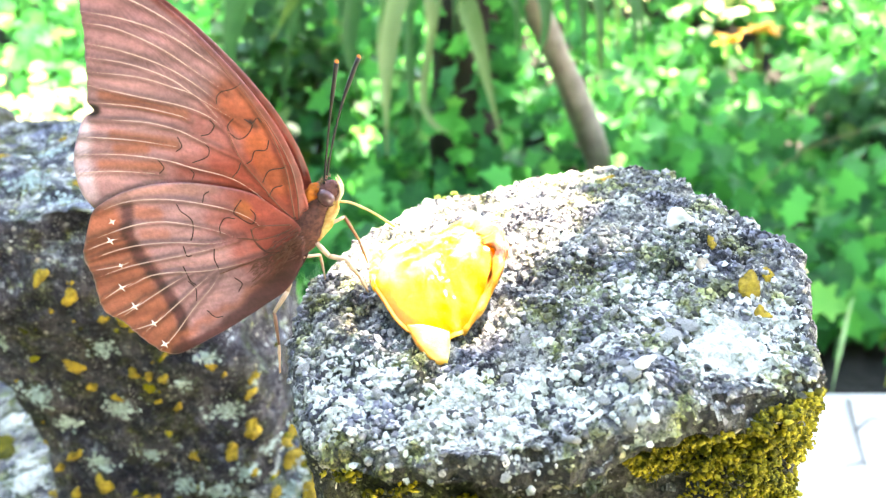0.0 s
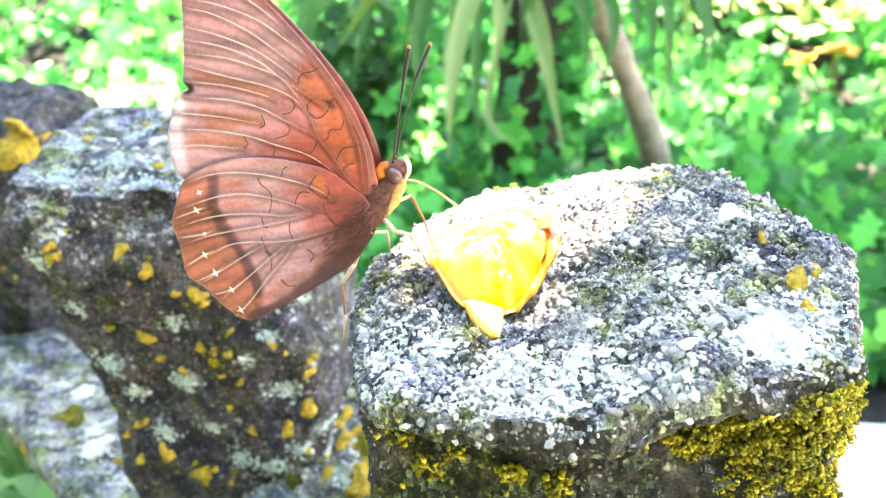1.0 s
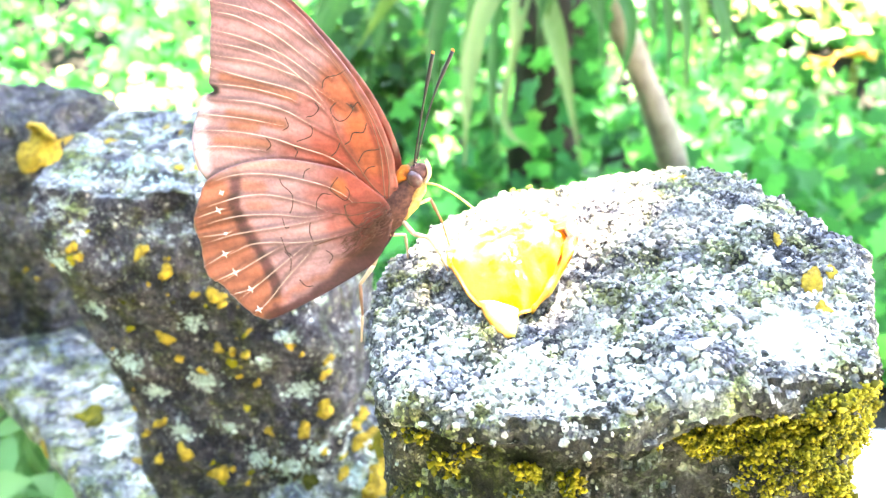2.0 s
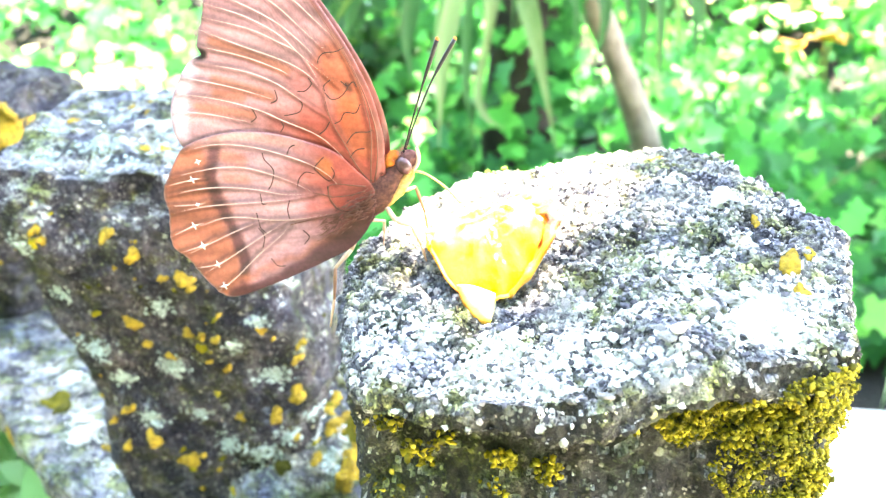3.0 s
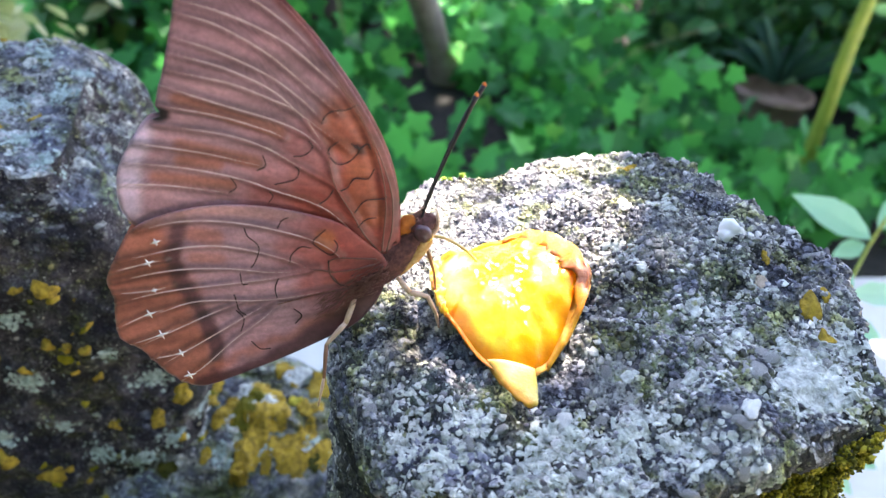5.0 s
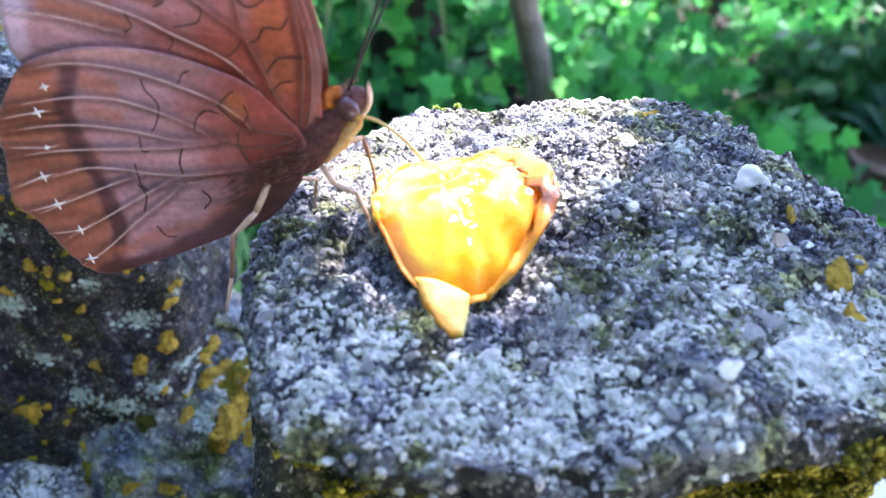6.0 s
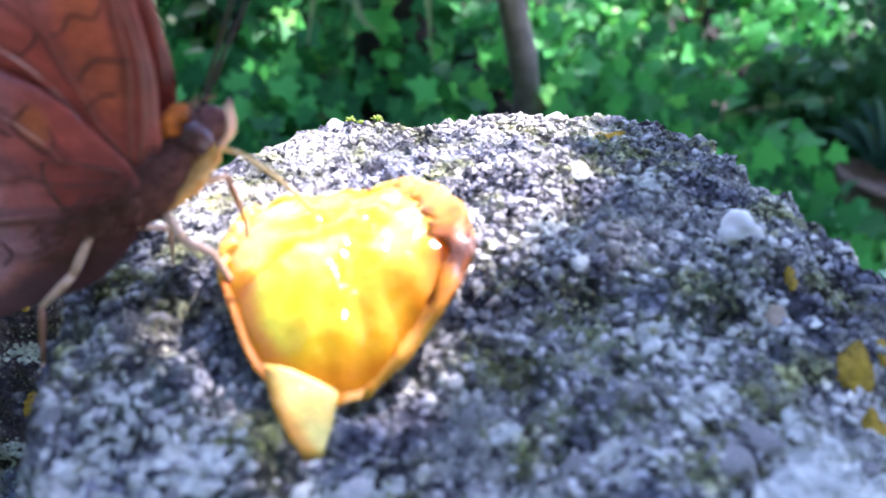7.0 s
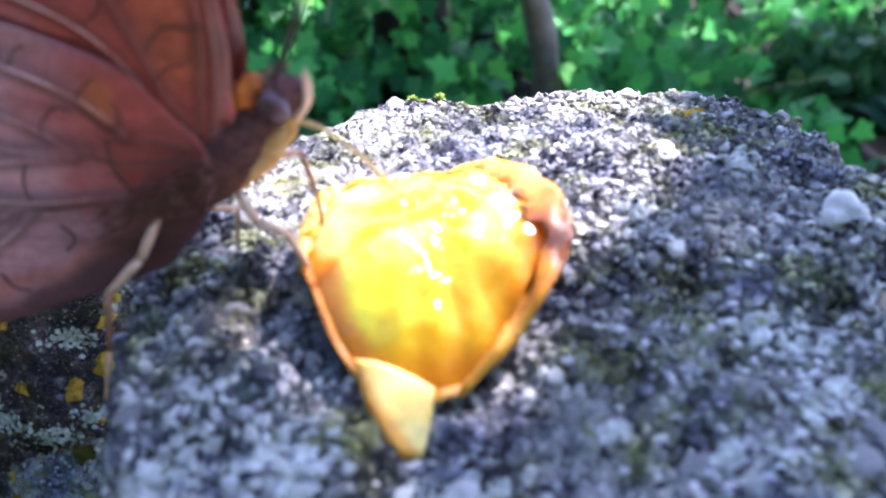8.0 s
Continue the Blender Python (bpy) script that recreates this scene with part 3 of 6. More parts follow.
def grain_field(count, box, least, most, seed, bare):
    """Rounded grains bedded in the main stone's surface, thinner where the crust is bare."""
    rng = random.Random(seed)
    verts, faces = [], []
    while len(verts) < count:
        x, y = rng.uniform(box[0], box[1]), rng.uniform(box[2], box[3])
        if math.hypot((x - 37.5) / 1.35, y - 90.5) < 4.2 * rng.uniform(0.7, 1.1):
            continue
        if under_fruit(x, y) or noise.noise(Vector((x * 0.12, y * 0.12, 2.0))) < rng.uniform(bare - 0.5, bare):
            continue
        hit, nrm = drop_on(stone, mm(x, y, -20), Vector(DOWN))
        if hit is None or hit.z < Z0 - 0.10:
            count -= 1
            continue
        size = least + (most - least) * rng.random() ** 2.4
        m = Matrix.Translation(hit - nrm * size * 0.04) @ nrm.to_track_quat("Z", "Y").to_matrix().to_4x4() @ pose(0, 0, 0, rng.uniform(-30, 30), rng.uniform(-30, 30), rng.uniform(0, 360))
        m = np.array(m @ Matrix.Diagonal((size * rng.uniform(0.8, 1.4), size, size * rng.uniform(0.4, 0.75), 1)))
        shape = GRAIN_V * (1 + np.array([rng.uniform(-0.26, 0.26) for _ in range(len(GRAIN_V))]))[:, None]
        faces.append(GRAIN_F + len(verts) * len(GRAIN_V))
        verts.append(shape @ m[:3, :3].T + m[:3, 3])
    me = bpy.data.meshes.new("grain_crust")
    me.from_pydata(np.concatenate(verts).tolist(), [], np.concatenate(faces).tolist())
    me.materials.append(GRAINS)
    ob = new("grain_crust", me)
    ob.parent = stone
    return tagged(ob, "small quartz grains standing out of the stone", kind="stuff")


grain_field(9500, (-27, 56, 75, 126), 0.00028, 0.0014, 19, 0.12)
grain_field(6800, (-25, 50, 116, 156), 0.0003, 0.0011, 20, -0.05)


bm = bmesh.new()
for x0, y0, r, count in ((41, 90.5, 4.6, 620), (33, 88, 3.0, 200), (46, 97, 3.0, 170), (36, 95, 2.4, 110), (28, 97, 2.6, 120), (22, 92, 2.4, 100), (30, 104, 2.2, 90), (14, 88, 3.4, 130),
                         (-2, 84, 4.0, 420), (-12, 88, 3.5, 330), (8, 82, 3.0, 260), (-8, 93, 3.6, 260), (3, 89, 3.6, 300), (11, 87, 3.0, 220), (-16, 92, 3.0, 200), (17, 84, 3.0, 180), (24, 82, 3.0, 110), (-16, 97, 3.0, 80), (20, 118, 2.4, 80), (30, 126, 2.6, 60), (38, 108, 2.4, 70)):
    for _ in range(count):
        x, y = grain_rng.gauss(x0, r * 0.55), grain_rng.gauss(y0, r * 0.5)
        hit, nrm = drop_on(stone, mm(x, y, -20), Vector(DOWN))
        if hit is None or under_fruit(x, y) or hit.z < Z0 - 0.075:
            continue
        size = 0.0005 + 0.0009 * grain_rng.random() ** 2
        turn = nrm.to_track_quat("Z", "Y").to_matrix().to_4x4() @ pose(0, 0, 0, 0, 0, grain_rng.uniform(0, 360))
        add_lump(bm, Matrix.Translation(hit - nrm * size * 0.06) @ turn @ Matrix.Diagonal((size * grain_rng.uniform(0.8, 1.7), size, size * 0.45, 1)), grain_rng, 0.25)
tagged(part("pale_crust", bm, CREAM, stone, "cream lichen crumbs on the stone", False), kind="stuff")


def moss_mesh(ob, spots, count, seed, way, size):
    """A ragged cushion of many small lumps on a stone's face; spots: x, z, radius in millimetres."""
    rng = random.Random(seed)
    bm = bmesh.new()
    for _ in range(count):
        x, z, r = rng.choice(spots)
        a, d = rng.uniform(0, 6.28), r * math.sqrt(rng.random())
        start = mm(x + d * math.cos(a), 20, z + d * math.sin(a))
        heap = rough(start * 1.0 + Vector((seed, 0, 0)), 170, 3)
        if heap < rng.uniform(-0.4, -0.02):
            continue
        hit, nrm = drop_on(ob, start, Vector(way))
        if hit is None or nrm.z > 0.8:
            continue
        s = size * (0.5 + 1.3 * rng.random() ** 2)
        m = Matrix.Translation(hit + nrm * (s * rng.uniform(-0.1, 0.5) + 0.0042 * max(heap, 0) * rng.random() ** 0.5)) @ pose(0, 0, 0, rng.uniform(0, 360), rng.uniform(0, 360), 0) @ Matrix.Diagonal((s * rng.uniform(0.7, 1.5), s * rng.uniform(0.6, 1.1), s * rng.uniform(0.5, 1.0), 1))
        add_lump(bm, m, rng, 0.5)
    return bm


FRONT = (0, 1, 0)
tagged(part("moss", moss_mesh(stone, [(43, -66, 5), (47, -64, 4), (38, -68, 5), (33, -70, 5), (46, -73, 7), (50, -72, 4), (50, -82, 5), (40, -77, 8), (44, -87, 8), (37, -87, 6), (28, -71, 4), (24, -72, 3), (20, -71, 2), (13, -72, 2)], 24000, 3, FRONT, 0.0005),
     MOSS, stone, "thick yellow moss-like lichen cushion"), kind="stuff")
tagged(part("moss", moss_mesh(stone, [(-9, -72, 2.0), (-5, -77, 2.5), (-8, -82, 3), (10, -80, 2), (2, -86, 3), (-12, -92, 5), (-14, -76, 3), (-2, -96, 5), (4, -80, 2)], 900, 4, FRONT, 0.0007),
     MOSS, stone, "thin yellow lichen"), kind="stuff")


def lichen_field(ob, box, count, seed, size, y0=100):
    rng = random.Random(seed)
    done = 0
    for k in range(count * 6):
        if done >= count:
            return
        x, z = rng.uniform(box[0], box[1]), rng.uniform(box[2], box[3])
        if noise.noise(Vector((x * 0.045, z * 0.045, seed))) < -0.05:
            continue
        hit, nrm = drop_on(ob, mm(x, y0, z), Vector(FRONT))
        if hit is None or nrm.z > 0.85:
            continue
        add_crust(ob, hit, size * (0.3 + 1.1 * rng.random() ** 2), 0.0006, -nrm, 100 * seed + k, rng.choice((LICHEN, LICHEN, MOSS)), "lichen_spot", "", rng.uniform(0.6, 1.0))
        done += 1


lichen_field(stone_back, (-130, -45, -195, -84), 60, 6, 0.0013)
for i, (x, z, r, k) in enumerate([(-98.3, -119.5, 2.7, 0.9), (-83, -122, 1.6, 0.9), (-78.6, -122.2, 1.4, 0.8), (-74.5, -122.4, 1.3, 0.9), (-73.1, -134, 1.5, 0.6), (-53.1, -130.4, 1.6, 0.8),
                                  (-71.4, -152.2, 1.7, 0.8), (-60.6, -150.5, 2.2, 0.9), (-54.2, -143.8, 2.6, 0.9), (-98.8, -162, 2.7, 0.9), (-108, -165.8, 2.2, 0.5), (-105.9, -152.2, 2.2, 0.7),
                                  (-88.7, -169.4, 3.6, 0.7), (-52.1, -126.3, 1.4, 0.7), (-92.9, -96, 2.2, 0.8), (-99.6, -90.6, 1.9, 0.8), (-80.3, -103, 2.5, 0.9), (-96.1, -127.7, 1.3, 0.9), (-79.0, -105.5, 1.4, 0.7)]):
    hit, nrm = drop_on(stone_back, mm(x, 120, z), Vector(FRONT))
    add_crust(stone_back, hit, r * 0.001, 0.0011, (0, 1, 0.25), 500 + i, LICHEN, "lichen_cushion", "ochre-yellow lichen cushion", k)
lichen_field(stone_far, (-290, -190, -180, -98), 22, 7, 0.003)
lichen_field(wall, (-200, -10, -300, -194), 34, 8, 0.004, 20)
lichen_field(stone_low, (-80, 0, -200, -150), 40, 9, 0.0020)
for i, (x, y, r, m) in enumerate([(-47, 205, 2.4, LICHEN), (-49.3, 186, 1.7, LICHEN), (-39, 196, 4.4, MOSS), (-35, 201, 2.6, MOSS), (-33, 186, 1.9, LICHEN), (-28, 196, 2.8, LICHEN), (-24, 203, 2.2, MOSS)]):
    add_crust(stone_low, mm(x, y, -140), r * 0.001, 0.0013, DOWN, 540 + i, m, "lichen_cushion", "yellow lichen cushion", 0.8)


def crumb_field(ob, spots, seed, way, material, label):
    """Loose clusters of lichen crumbs on a stone's face; spots: x, y or z, radius in millimetres."""
    rng = random.Random(seed)
    bm = bmesh.new()
    for x, z, r in spots:
        for _ in range(int(26 * r)):
            a, d = rng.uniform(0, 6.28), r * abs(rng.gauss(0, 0.55))
            u, v = x + d * math.cos(a), z + 0.8 * d * math.sin(a)
            hit, nrm = drop_on(ob, mm(u, 100, v) if way == FRONT else mm(u, v, -40), Vector(way))
            if hit is None:
                continue
            size = 0.0005 + 0.0011 * rng.random() ** 2
            add_lump(bm, Matrix.Translation(hit) @ nrm.to_track_quat("Z", "Y").to_matrix().to_4x4() @ pose(0, 0, 0, 0, 0, rng.uniform(0, 360)) @ Matrix.Diagonal((size * rng.uniform(0.8, 1.7), size, size * 0.4, 1)), rng, 0.3)
    tagged(part("lichen_crust", bm, material, ob, label, False), kind="stuff")


crumb_field(stone_back, [(-89.6, -135, 6), (-60.3, -137, 6.5), (-89.9, -113.6, 4), (-99.1, -154.6, 4.5), (-65.7, -165, 6), (-50.5, -151.8, 3), (-62, -115.7, 3), (-111, -129.7, 5), (-124, -96, 4), (-119, -112, 4),
                         (-76, -163, 5), (-84, -152, 4), (-70, -125, 3), (-106, -141, 4), (-57, -158, 4)], 21, FRONT, MINT_CRUST, "grey-green lichen crumbs")
crumb_field(stone_low, [(-72, 190, 5), (-64, 188, 5), (-55, 192, 4), (-34, 188, 5), (-45, 186, 4), (-20, 192, 4), (-60, 200, 4)], 22, DOWN, MINT_CRUST, "grey-green lichen crumbs")
# Pale lichen; the cream spots left of the stones imitate sunlit wall.
crumb_field(wall, [(-88, 178, 8), (-80, 174, 7), (-96, 176, 7), (-70, 171, 6), (-104, 181, 6), (-88, 186, 8), (-100, 192, 7), (-165, 253, 8), (-142, 218, 10), (-150, 232, 7), (-125, 205, 7), (-178, 262, 7), (-112, 196, 7)], 23, DOWN, CREAM, "pale lichen crumbs, some standing for sunlit spots")
for i, (x, y, r, m) in enumerate([(-165, 242, 6, MOSS), (-161, 238, 4, MOSS), (-166, 254, 5, CREAM), (-142, 218, 6.5, CREAM), (-147, 226, 4, CREAM), (-131, 214, 2.5, LICHEN)]):
    add_crust(wall, mm(x, y, -160), r * 0.001, 0.001, DOWN, 560 + i, m, "lichen_patch", "lichen and painted sun patches on the wall", 0.7)
for i in range(80):
    x, y = rng.uniform(-76, 0), rng.uniform(184, 224)
    add_crust(stone_low, mm(x, y, -140), 0.0012 + 0.0046 * rng.random() ** 1.5, 0.0009, DOWN, 300 + i, LICHEN if i % 3 else (CRUST_WHITE if i % 2 else MOSS), "lichen_patch", "yellow-green lichen on the ledge" if i % 3 else "crust of lichen", 0.7)
crumb_field(stone_back, [(-120, 192, 5), (-108, 200, 6), (-96, 190, 5), (-84, 196, 6), (-78, 188, 4), (-92, 212, 6), (-112, 220, 6), (-80, 216, 5), (-100, 232, 6), (-124, 208, 5), (-86, 232, 5), (-76, 226, 4)], 24, DOWN, MINT_CRUST, "grey-green lichen crumbs")
for i in range(26):
    x, y = rng.uniform(-128, -72), rng.uniform(186, 240)
    add_crust(stone_back, mm(x, y, -50), 0.0007 + 0.0017 * rng.random() ** 2, 0.0004, DOWN, 400 + i, CRUST_WHITE if i % 3 else LICHEN, "pale_lichen", "pale crust of lichen" if i % 3 else "yellow lichen", 0.75)
add_crust(stone_far, mm(-194, 276, -99), 0.0085, 0.0022, FRONT, 71, LICHEN, "lichen_patch", "bright yellow lichen cushion")


# ------------------------------------------------------------ fruit
FRUIT_RIM = [(-2.4, 97.4), (0.8, 97.0), (3.6, 98.6), (6.3, 101.0), (8.8, 103.8), (10.4, 107.4), (9.8, 112.0), (7.8, 116.2), (4.8, 119.2), (0.5, 120.2),
             (-4.0, 120.8), (-7.8, 120.4), (-9.9, 115.0), (-10.0, 108.8), (-8.0, 104.0), (-5.4, 100.0)]


def marked(ob, colour):
    """Writes the markings of a mesh, from a function of each vertex's place."""
    att = ob.data.attributes.new("marking", "FLOAT_COLOR", "POINT")
    flat = []
    for v in ob.data.vertices:
        flat += [*colour(v.co), 1.0]
    att.data.foreach_set("color", flat)


def away(p, line):
    """Distance of a flat point from a line of points."""
    best = 1e9
    for a, b in zip(line, line[1:]):
        a, b = Vector(a), Vector(b)
        f = min(max((p - a).dot(b - a) / (b - a).length_squared, 0), 1)
        best = min(best, (a + (b - a) * f - p).length)
    return best


def fruit_piece():
    base = mm(0, 108, top_height(0, 108))
    ob = holder("fruit_piece", Matrix.Translation(base), "ripe yellow fruit slice with orange peel edge, on a stone", "fruit")
    count = 150
    rim = spline([(*p, 0) for p in FRUIT_RIM], count, True)
    mid = Vector((0.3, 109.5, 0))

    def at(p, h):
        return mm(p.x, p.y, top_height(p.x, p.y) + h) - base

    def lip(p):
        return 1.5 + 3.0 * step(97, 107, p.y) - 1.6 * step(113, 121, p.y) * step(5, -3, p.x) + 0.3 * math.sin(p.x * 1.3 + p.y * 0.7) + 1.8 * step(4, 10, p.x)

    bm = bmesh.new()
    rows = []
    for scale, h in [(0.56, -0.3), (0.64, 0.15), (0.78, 0.35), (0.90, 0.62), (0.97, 0.86), (1.0, 1.0), (0.985, 1.07), (0.95, 1.0), (0.89, 0.84), (0.80, 0.74), (0.6, 0.7), (0.3, 0.66), (0.05, 0.65)]:
        rows.append([bm.verts.new(at(mid + (p - mid) * scale, lip(p) * h + 0.12 * rough(p * 0.4 + Vector((scale * 3, 0, 0)), 1, 3))) for p in rim])
    for r0, r1 in zip(rows, rows[1:]):
        for k in range(count):
            bm.faces.new((r0[k], r0[(k + 1) % count], r1[(k + 1) % count], r1[k]))
    bm.faces.new(rows[0][::-1])
    bm.faces.new(rows[-1])
    peel = part("peel", bm, PEEL, ob, "orange peel with a pale torn tip")

    def peel_colour(c):
        x, y = c.x * 1000, c.y * 1000 + 108
        col = blend((0.56, 0.12, 0.005), (0.70, 0.22, 0.012), 0.5 + 0.5 * rough(c, 260, 3))
        col = blend(col, (0.20, 0.035, 0.01), step(6.2, 10.5, x + 0.8 * rough(c, 400, 3)) * step(103, 107, y) * step(116, 111, y))
        col = blend(col, (0.90, 0.38, 0.06), step(106, 101, y) * step(0.5, 3.5, x + 0.6 * rough(c, 500, 3)) * 0.8)
        return blend(col, (0.84, 0.36, 0.06), step(114, 119, y) * step(1, 5, x) * 0.7)

    marked(peel, lambda c: tuple(0.8 * v for v in peel_colour(c)))

    bm = bmesh.new()
    rows = []
    for i in range(1, 42):
        f = i / 41
        row = []
        for p in rim:
            hub = Vector((mid.x - 0.6, mid.y + 0.6, 0))
            q = hub + (p - hub) * f * (0.95 - 0.10 * step(4, 10, p.x) - 0.05 * step(99, 96, p.y))
            w = Vector((q.x, q.y, 3.0))
            folds = 0.55 * abs(rough(w, 0.22, 3)) + 0.35 * rough(w, 0.55, 3)
            row.append(bm.verts.new(at(q, lip(p) * f ** 2 + (1 - f ** 2) * 4.4 + 1.7 * (1 - f ** 3) - 0.5 * f ** 10 + folds * step(1.0, 0.7, f))))
        rows.append(row)
    for r0, r1 in zip(rows, rows[1:]):
        for k in range(count):
            bm.faces.new((r0[k], r1[k], r1[(k + 1) % count], r0[(k + 1) % count]))
    bm.faces.new(rows[0])
    bmesh.ops.recalc_face_normals(bm, faces=bm.faces)
    pulp = part("pulp", bm, PULP, ob, "wet glossy yellow pulp")

    ring = [Vector(p) for p in FRUIT_RIM + FRUIT_RIM[:1]]

    def pulp_colour(c):
        x, y = c.x * 1000, c.y * 1000 + 108
        col = blend((0.82, 0.63, 0.008), (0.84, 0.80, 0.022), 0.5 + 0.9 * rough(c, 210, 3))
        # Wet highlights on the upper and left pulp are painted in as pale colour.
        col = blend(col, (0.94, 0.90, 0.38), 0.65 * step(0.0, 0.30, rough(c, 190, 3)) * step(104, 111, y))
        col = blend(col, (0.93, 0.84, 0.26), 0.6 * step(-4.0, -7.5, x) * step(103, 108, y))
        # Orange flesh low on the right, with its shade coloured in.
        col = blend(col, (0.84, 0.40, 0.006), 0.75 * step(-3, 3, x + 2 * rough(c, 260, 2)) * step(108.5, 105, y + rough(c, 300, 2)))
        col = blend(col, (0.80, 0.30, 0.006), 0.8 * step(101.5, 99.0, y))
        col = blend(col, (0.80, 0.27, 0.010), step(4.8, 7.6, x))
        col = blend(col, (0.86, 0.30, 0.006), 0.9 * step(2.6, 0.9, away(Vector((x, y)), ring) + 0.8 * rough(c, 300, 3)))
        return tuple(0.58 * c for c in col)

    marked(pulp, pulp_colour)

    # edges of the peel folded over
    def folded(line, width, curl, label):
        bm = bmesh.new()
        rows = []
        pts = spline([(*p, 0) for p in line], 44)
        for k, p in enumerate(pts):
            f = k / 43
            inward = (mid - p).normalized()
            w, c = width(f) * (0.86 + 0.14 * math.sin(k * 0.9) + 0.10 * math.sin(k * 2.3)), curl(f)
            section = [(-0.15, -1.2), (-0.32, -0.2), (-0.2, 0.35 * c), (w * 0.2, 0.66 * c), (w * 0.5, 0.70 * c), (w * 0.8, 0.46 * c), (w, 0.16 * c), (w * 0.9, 0.02), (w * 0.5, -0.5), (0.1, -1.4)]
            rows.append([bm.verts.new(at(p + inward * d, lip(p) + h * 0.6 + 0.75 * rough(Vector((k * 0.30, d * 0.9, h)), 1, 4))) for d, h in section])
        for r0, r1 in zip(rows, rows[1:]):
            for k in range(10):
                bm.faces.new((r0[k], r1[k], r1[(k + 1) % 10], r0[(k + 1) % 10]))
        bm.faces.new(rows[0])
        bm.faces.new(rows[-1][::-1])
        bmesh.ops.recalc_face_normals(bm, faces=bm.faces)
        return part("folded_edge", bm, PEEL, ob, label)

    fold = folded([(1.6, 120.2), (4.8, 119.2), (7.8, 116.2), (9.8, 112.0), (10.5, 107.6), (8.9, 104.0), (6.4, 101.2), (3.4, 98.6)],
                  lambda f: 0.5 + 2.6 * step(0.04, 0.22, f) * step(0.62, 0.40, f) + 1.5 * step(0.4, 0.5, f) * step(0.75, 0.6, f) + 0.5 * step(1.0, 0.8, f),
                  lambda f: 0.6 + 1.0 * step(0.05, 0.25, f) * step(0.75, 0.5, f), "folded peel edge browned at its corner")

    def fold_colour(c):
        x, y = c.x * 1000, c.y * 1000 + 108
        g = rough(c, 500, 3)
        col = blend((0.88, 0.36, 0.06), (0.74, 0.20, 0.008), step(0.0, 0.5, 0.25 + g))
        col = blend(col, (0.80, 0.24, 0.006), step(110.5, 107.5, y))
        col = blend(col, (0.84, 0.36, 0.04), 0.7 * step(103.5, 101.5, y))
        col = blend(col, (0.085, 0.016, 0.008), 0.95 * step(2.9, 0.9, math.hypot(x - 9.4, (y - 107.4) * 0.7) + 1.6 * g))
        col = tuple(0.68 * c for c in col)
        return blend(col, (0.16, 0.018, 0.008), 0.75 * step(0.8, 0.2, away(Vector((x, y)), [(1.6, 119.6), (4.2, 116.6), (6.0, 112.6), (7.4, 109)]) + 0.5 * g))

    marked(fold, fold_colour)
    fold = folded([(-7.6, 120.6), (-9.3, 117.4), (-9.9, 113.2), (-9.8, 109.6), (-9.2, 106.8)], lambda f: 0.3 + 1.6 * math.sin(math.pi * min(f * 1.1, 1)), lambda f: 0.5 + 0.8 * step(1.0, 0.5, f), "pale yellow peel edge")
    marked(fold, lambda c: blend((0.86, 0.62, 0.16), (0.80, 0.34, 0.02), step(0.0, 0.5, abs(rough(c, 320, 3)))))

    # torn pale tip lying on the stone
    bm = bmesh.new()
    rows = []
    for i in range(13):
        f = i / 12
        left = Vector((-4.6, 100.2, 0)).lerp(Vector((-0.6, 93.3, 0)), f) + Vector((-0.5, -0.25, 0)) * math.sin(math.pi * f)
        right = Vector((1.3, 98.0, 0)).lerp(Vector((0.8, 93.5, 0)), f) + Vector((0.15, 0.0, 0)) * math.sin(math.pi * f)
        row = []
        for k in range(9):
            q = left.lerp(right, k / 8)
            u = k / 4 - 1
            row.append(bm.verts.new(at(q, 2.3 - 1.0 * f + 0.55 * (1 - u * u) * (1 - 0.6 * f) + 0.15 * rough(q, 0.5, 2))))
        for k in range(8, -1, -1):
            q = left.lerp(right, 0.06 + 0.88 * k / 8)
            row.append(bm.verts.new(at(q, 1.0 - 0.5 * f)))
        rows.append(row)
    for r0, r1 in zip(rows, rows[1:]):
        for k in range(18):
            bm.faces.new((r0[k], r1[k], r1[(k + 1) % 18], r0[(k + 1) % 18]))
    bm.faces.new(rows[0])
    bm.faces.new(rows[-1][::-1])
    bmesh.ops.recalc_face_normals(bm, faces=bm.faces)
    tip = part("torn_tip", bm, PEEL, ob, "pale cream torn tip")
    def tip_colour(c):
        x, y = c.x * 1000, c.y * 1000 + 108
        col = blend((0.84, 0.70, 0.22), (0.82, 0.50, 0.08), step(0.1, 0.5, abs(rough(c, 300, 3))) * 0.6)
        return blend(col, (0.80, 0.30, 0.03), step(1.3, 0.4, away(Vector((x, y)), [(-4.9, 100.2), (-3.4, 96.4), (0.1, 92.6)])) * 0.8)

    marked(tip, lambda c: tuple(0.78 * v for v in tip_colour(c)))
    bm = smooth_lump(5, 0.5, 0.5)
    bmesh.ops.transform(bm, matrix=Matrix.Translation(at(Vector((0.1, 93.2, 0)), 0.6)) @ pose(0, 0, 0, 0, 0, 30) @ Matrix.Diagonal((0.0017, 0.0010, 0.0009, 1)), verts=bm.verts)
    part("stalk_scar", bm, LEG_BROWN, ob, "dry brown stalk end")
    return ob


fruit = fruit_piece()


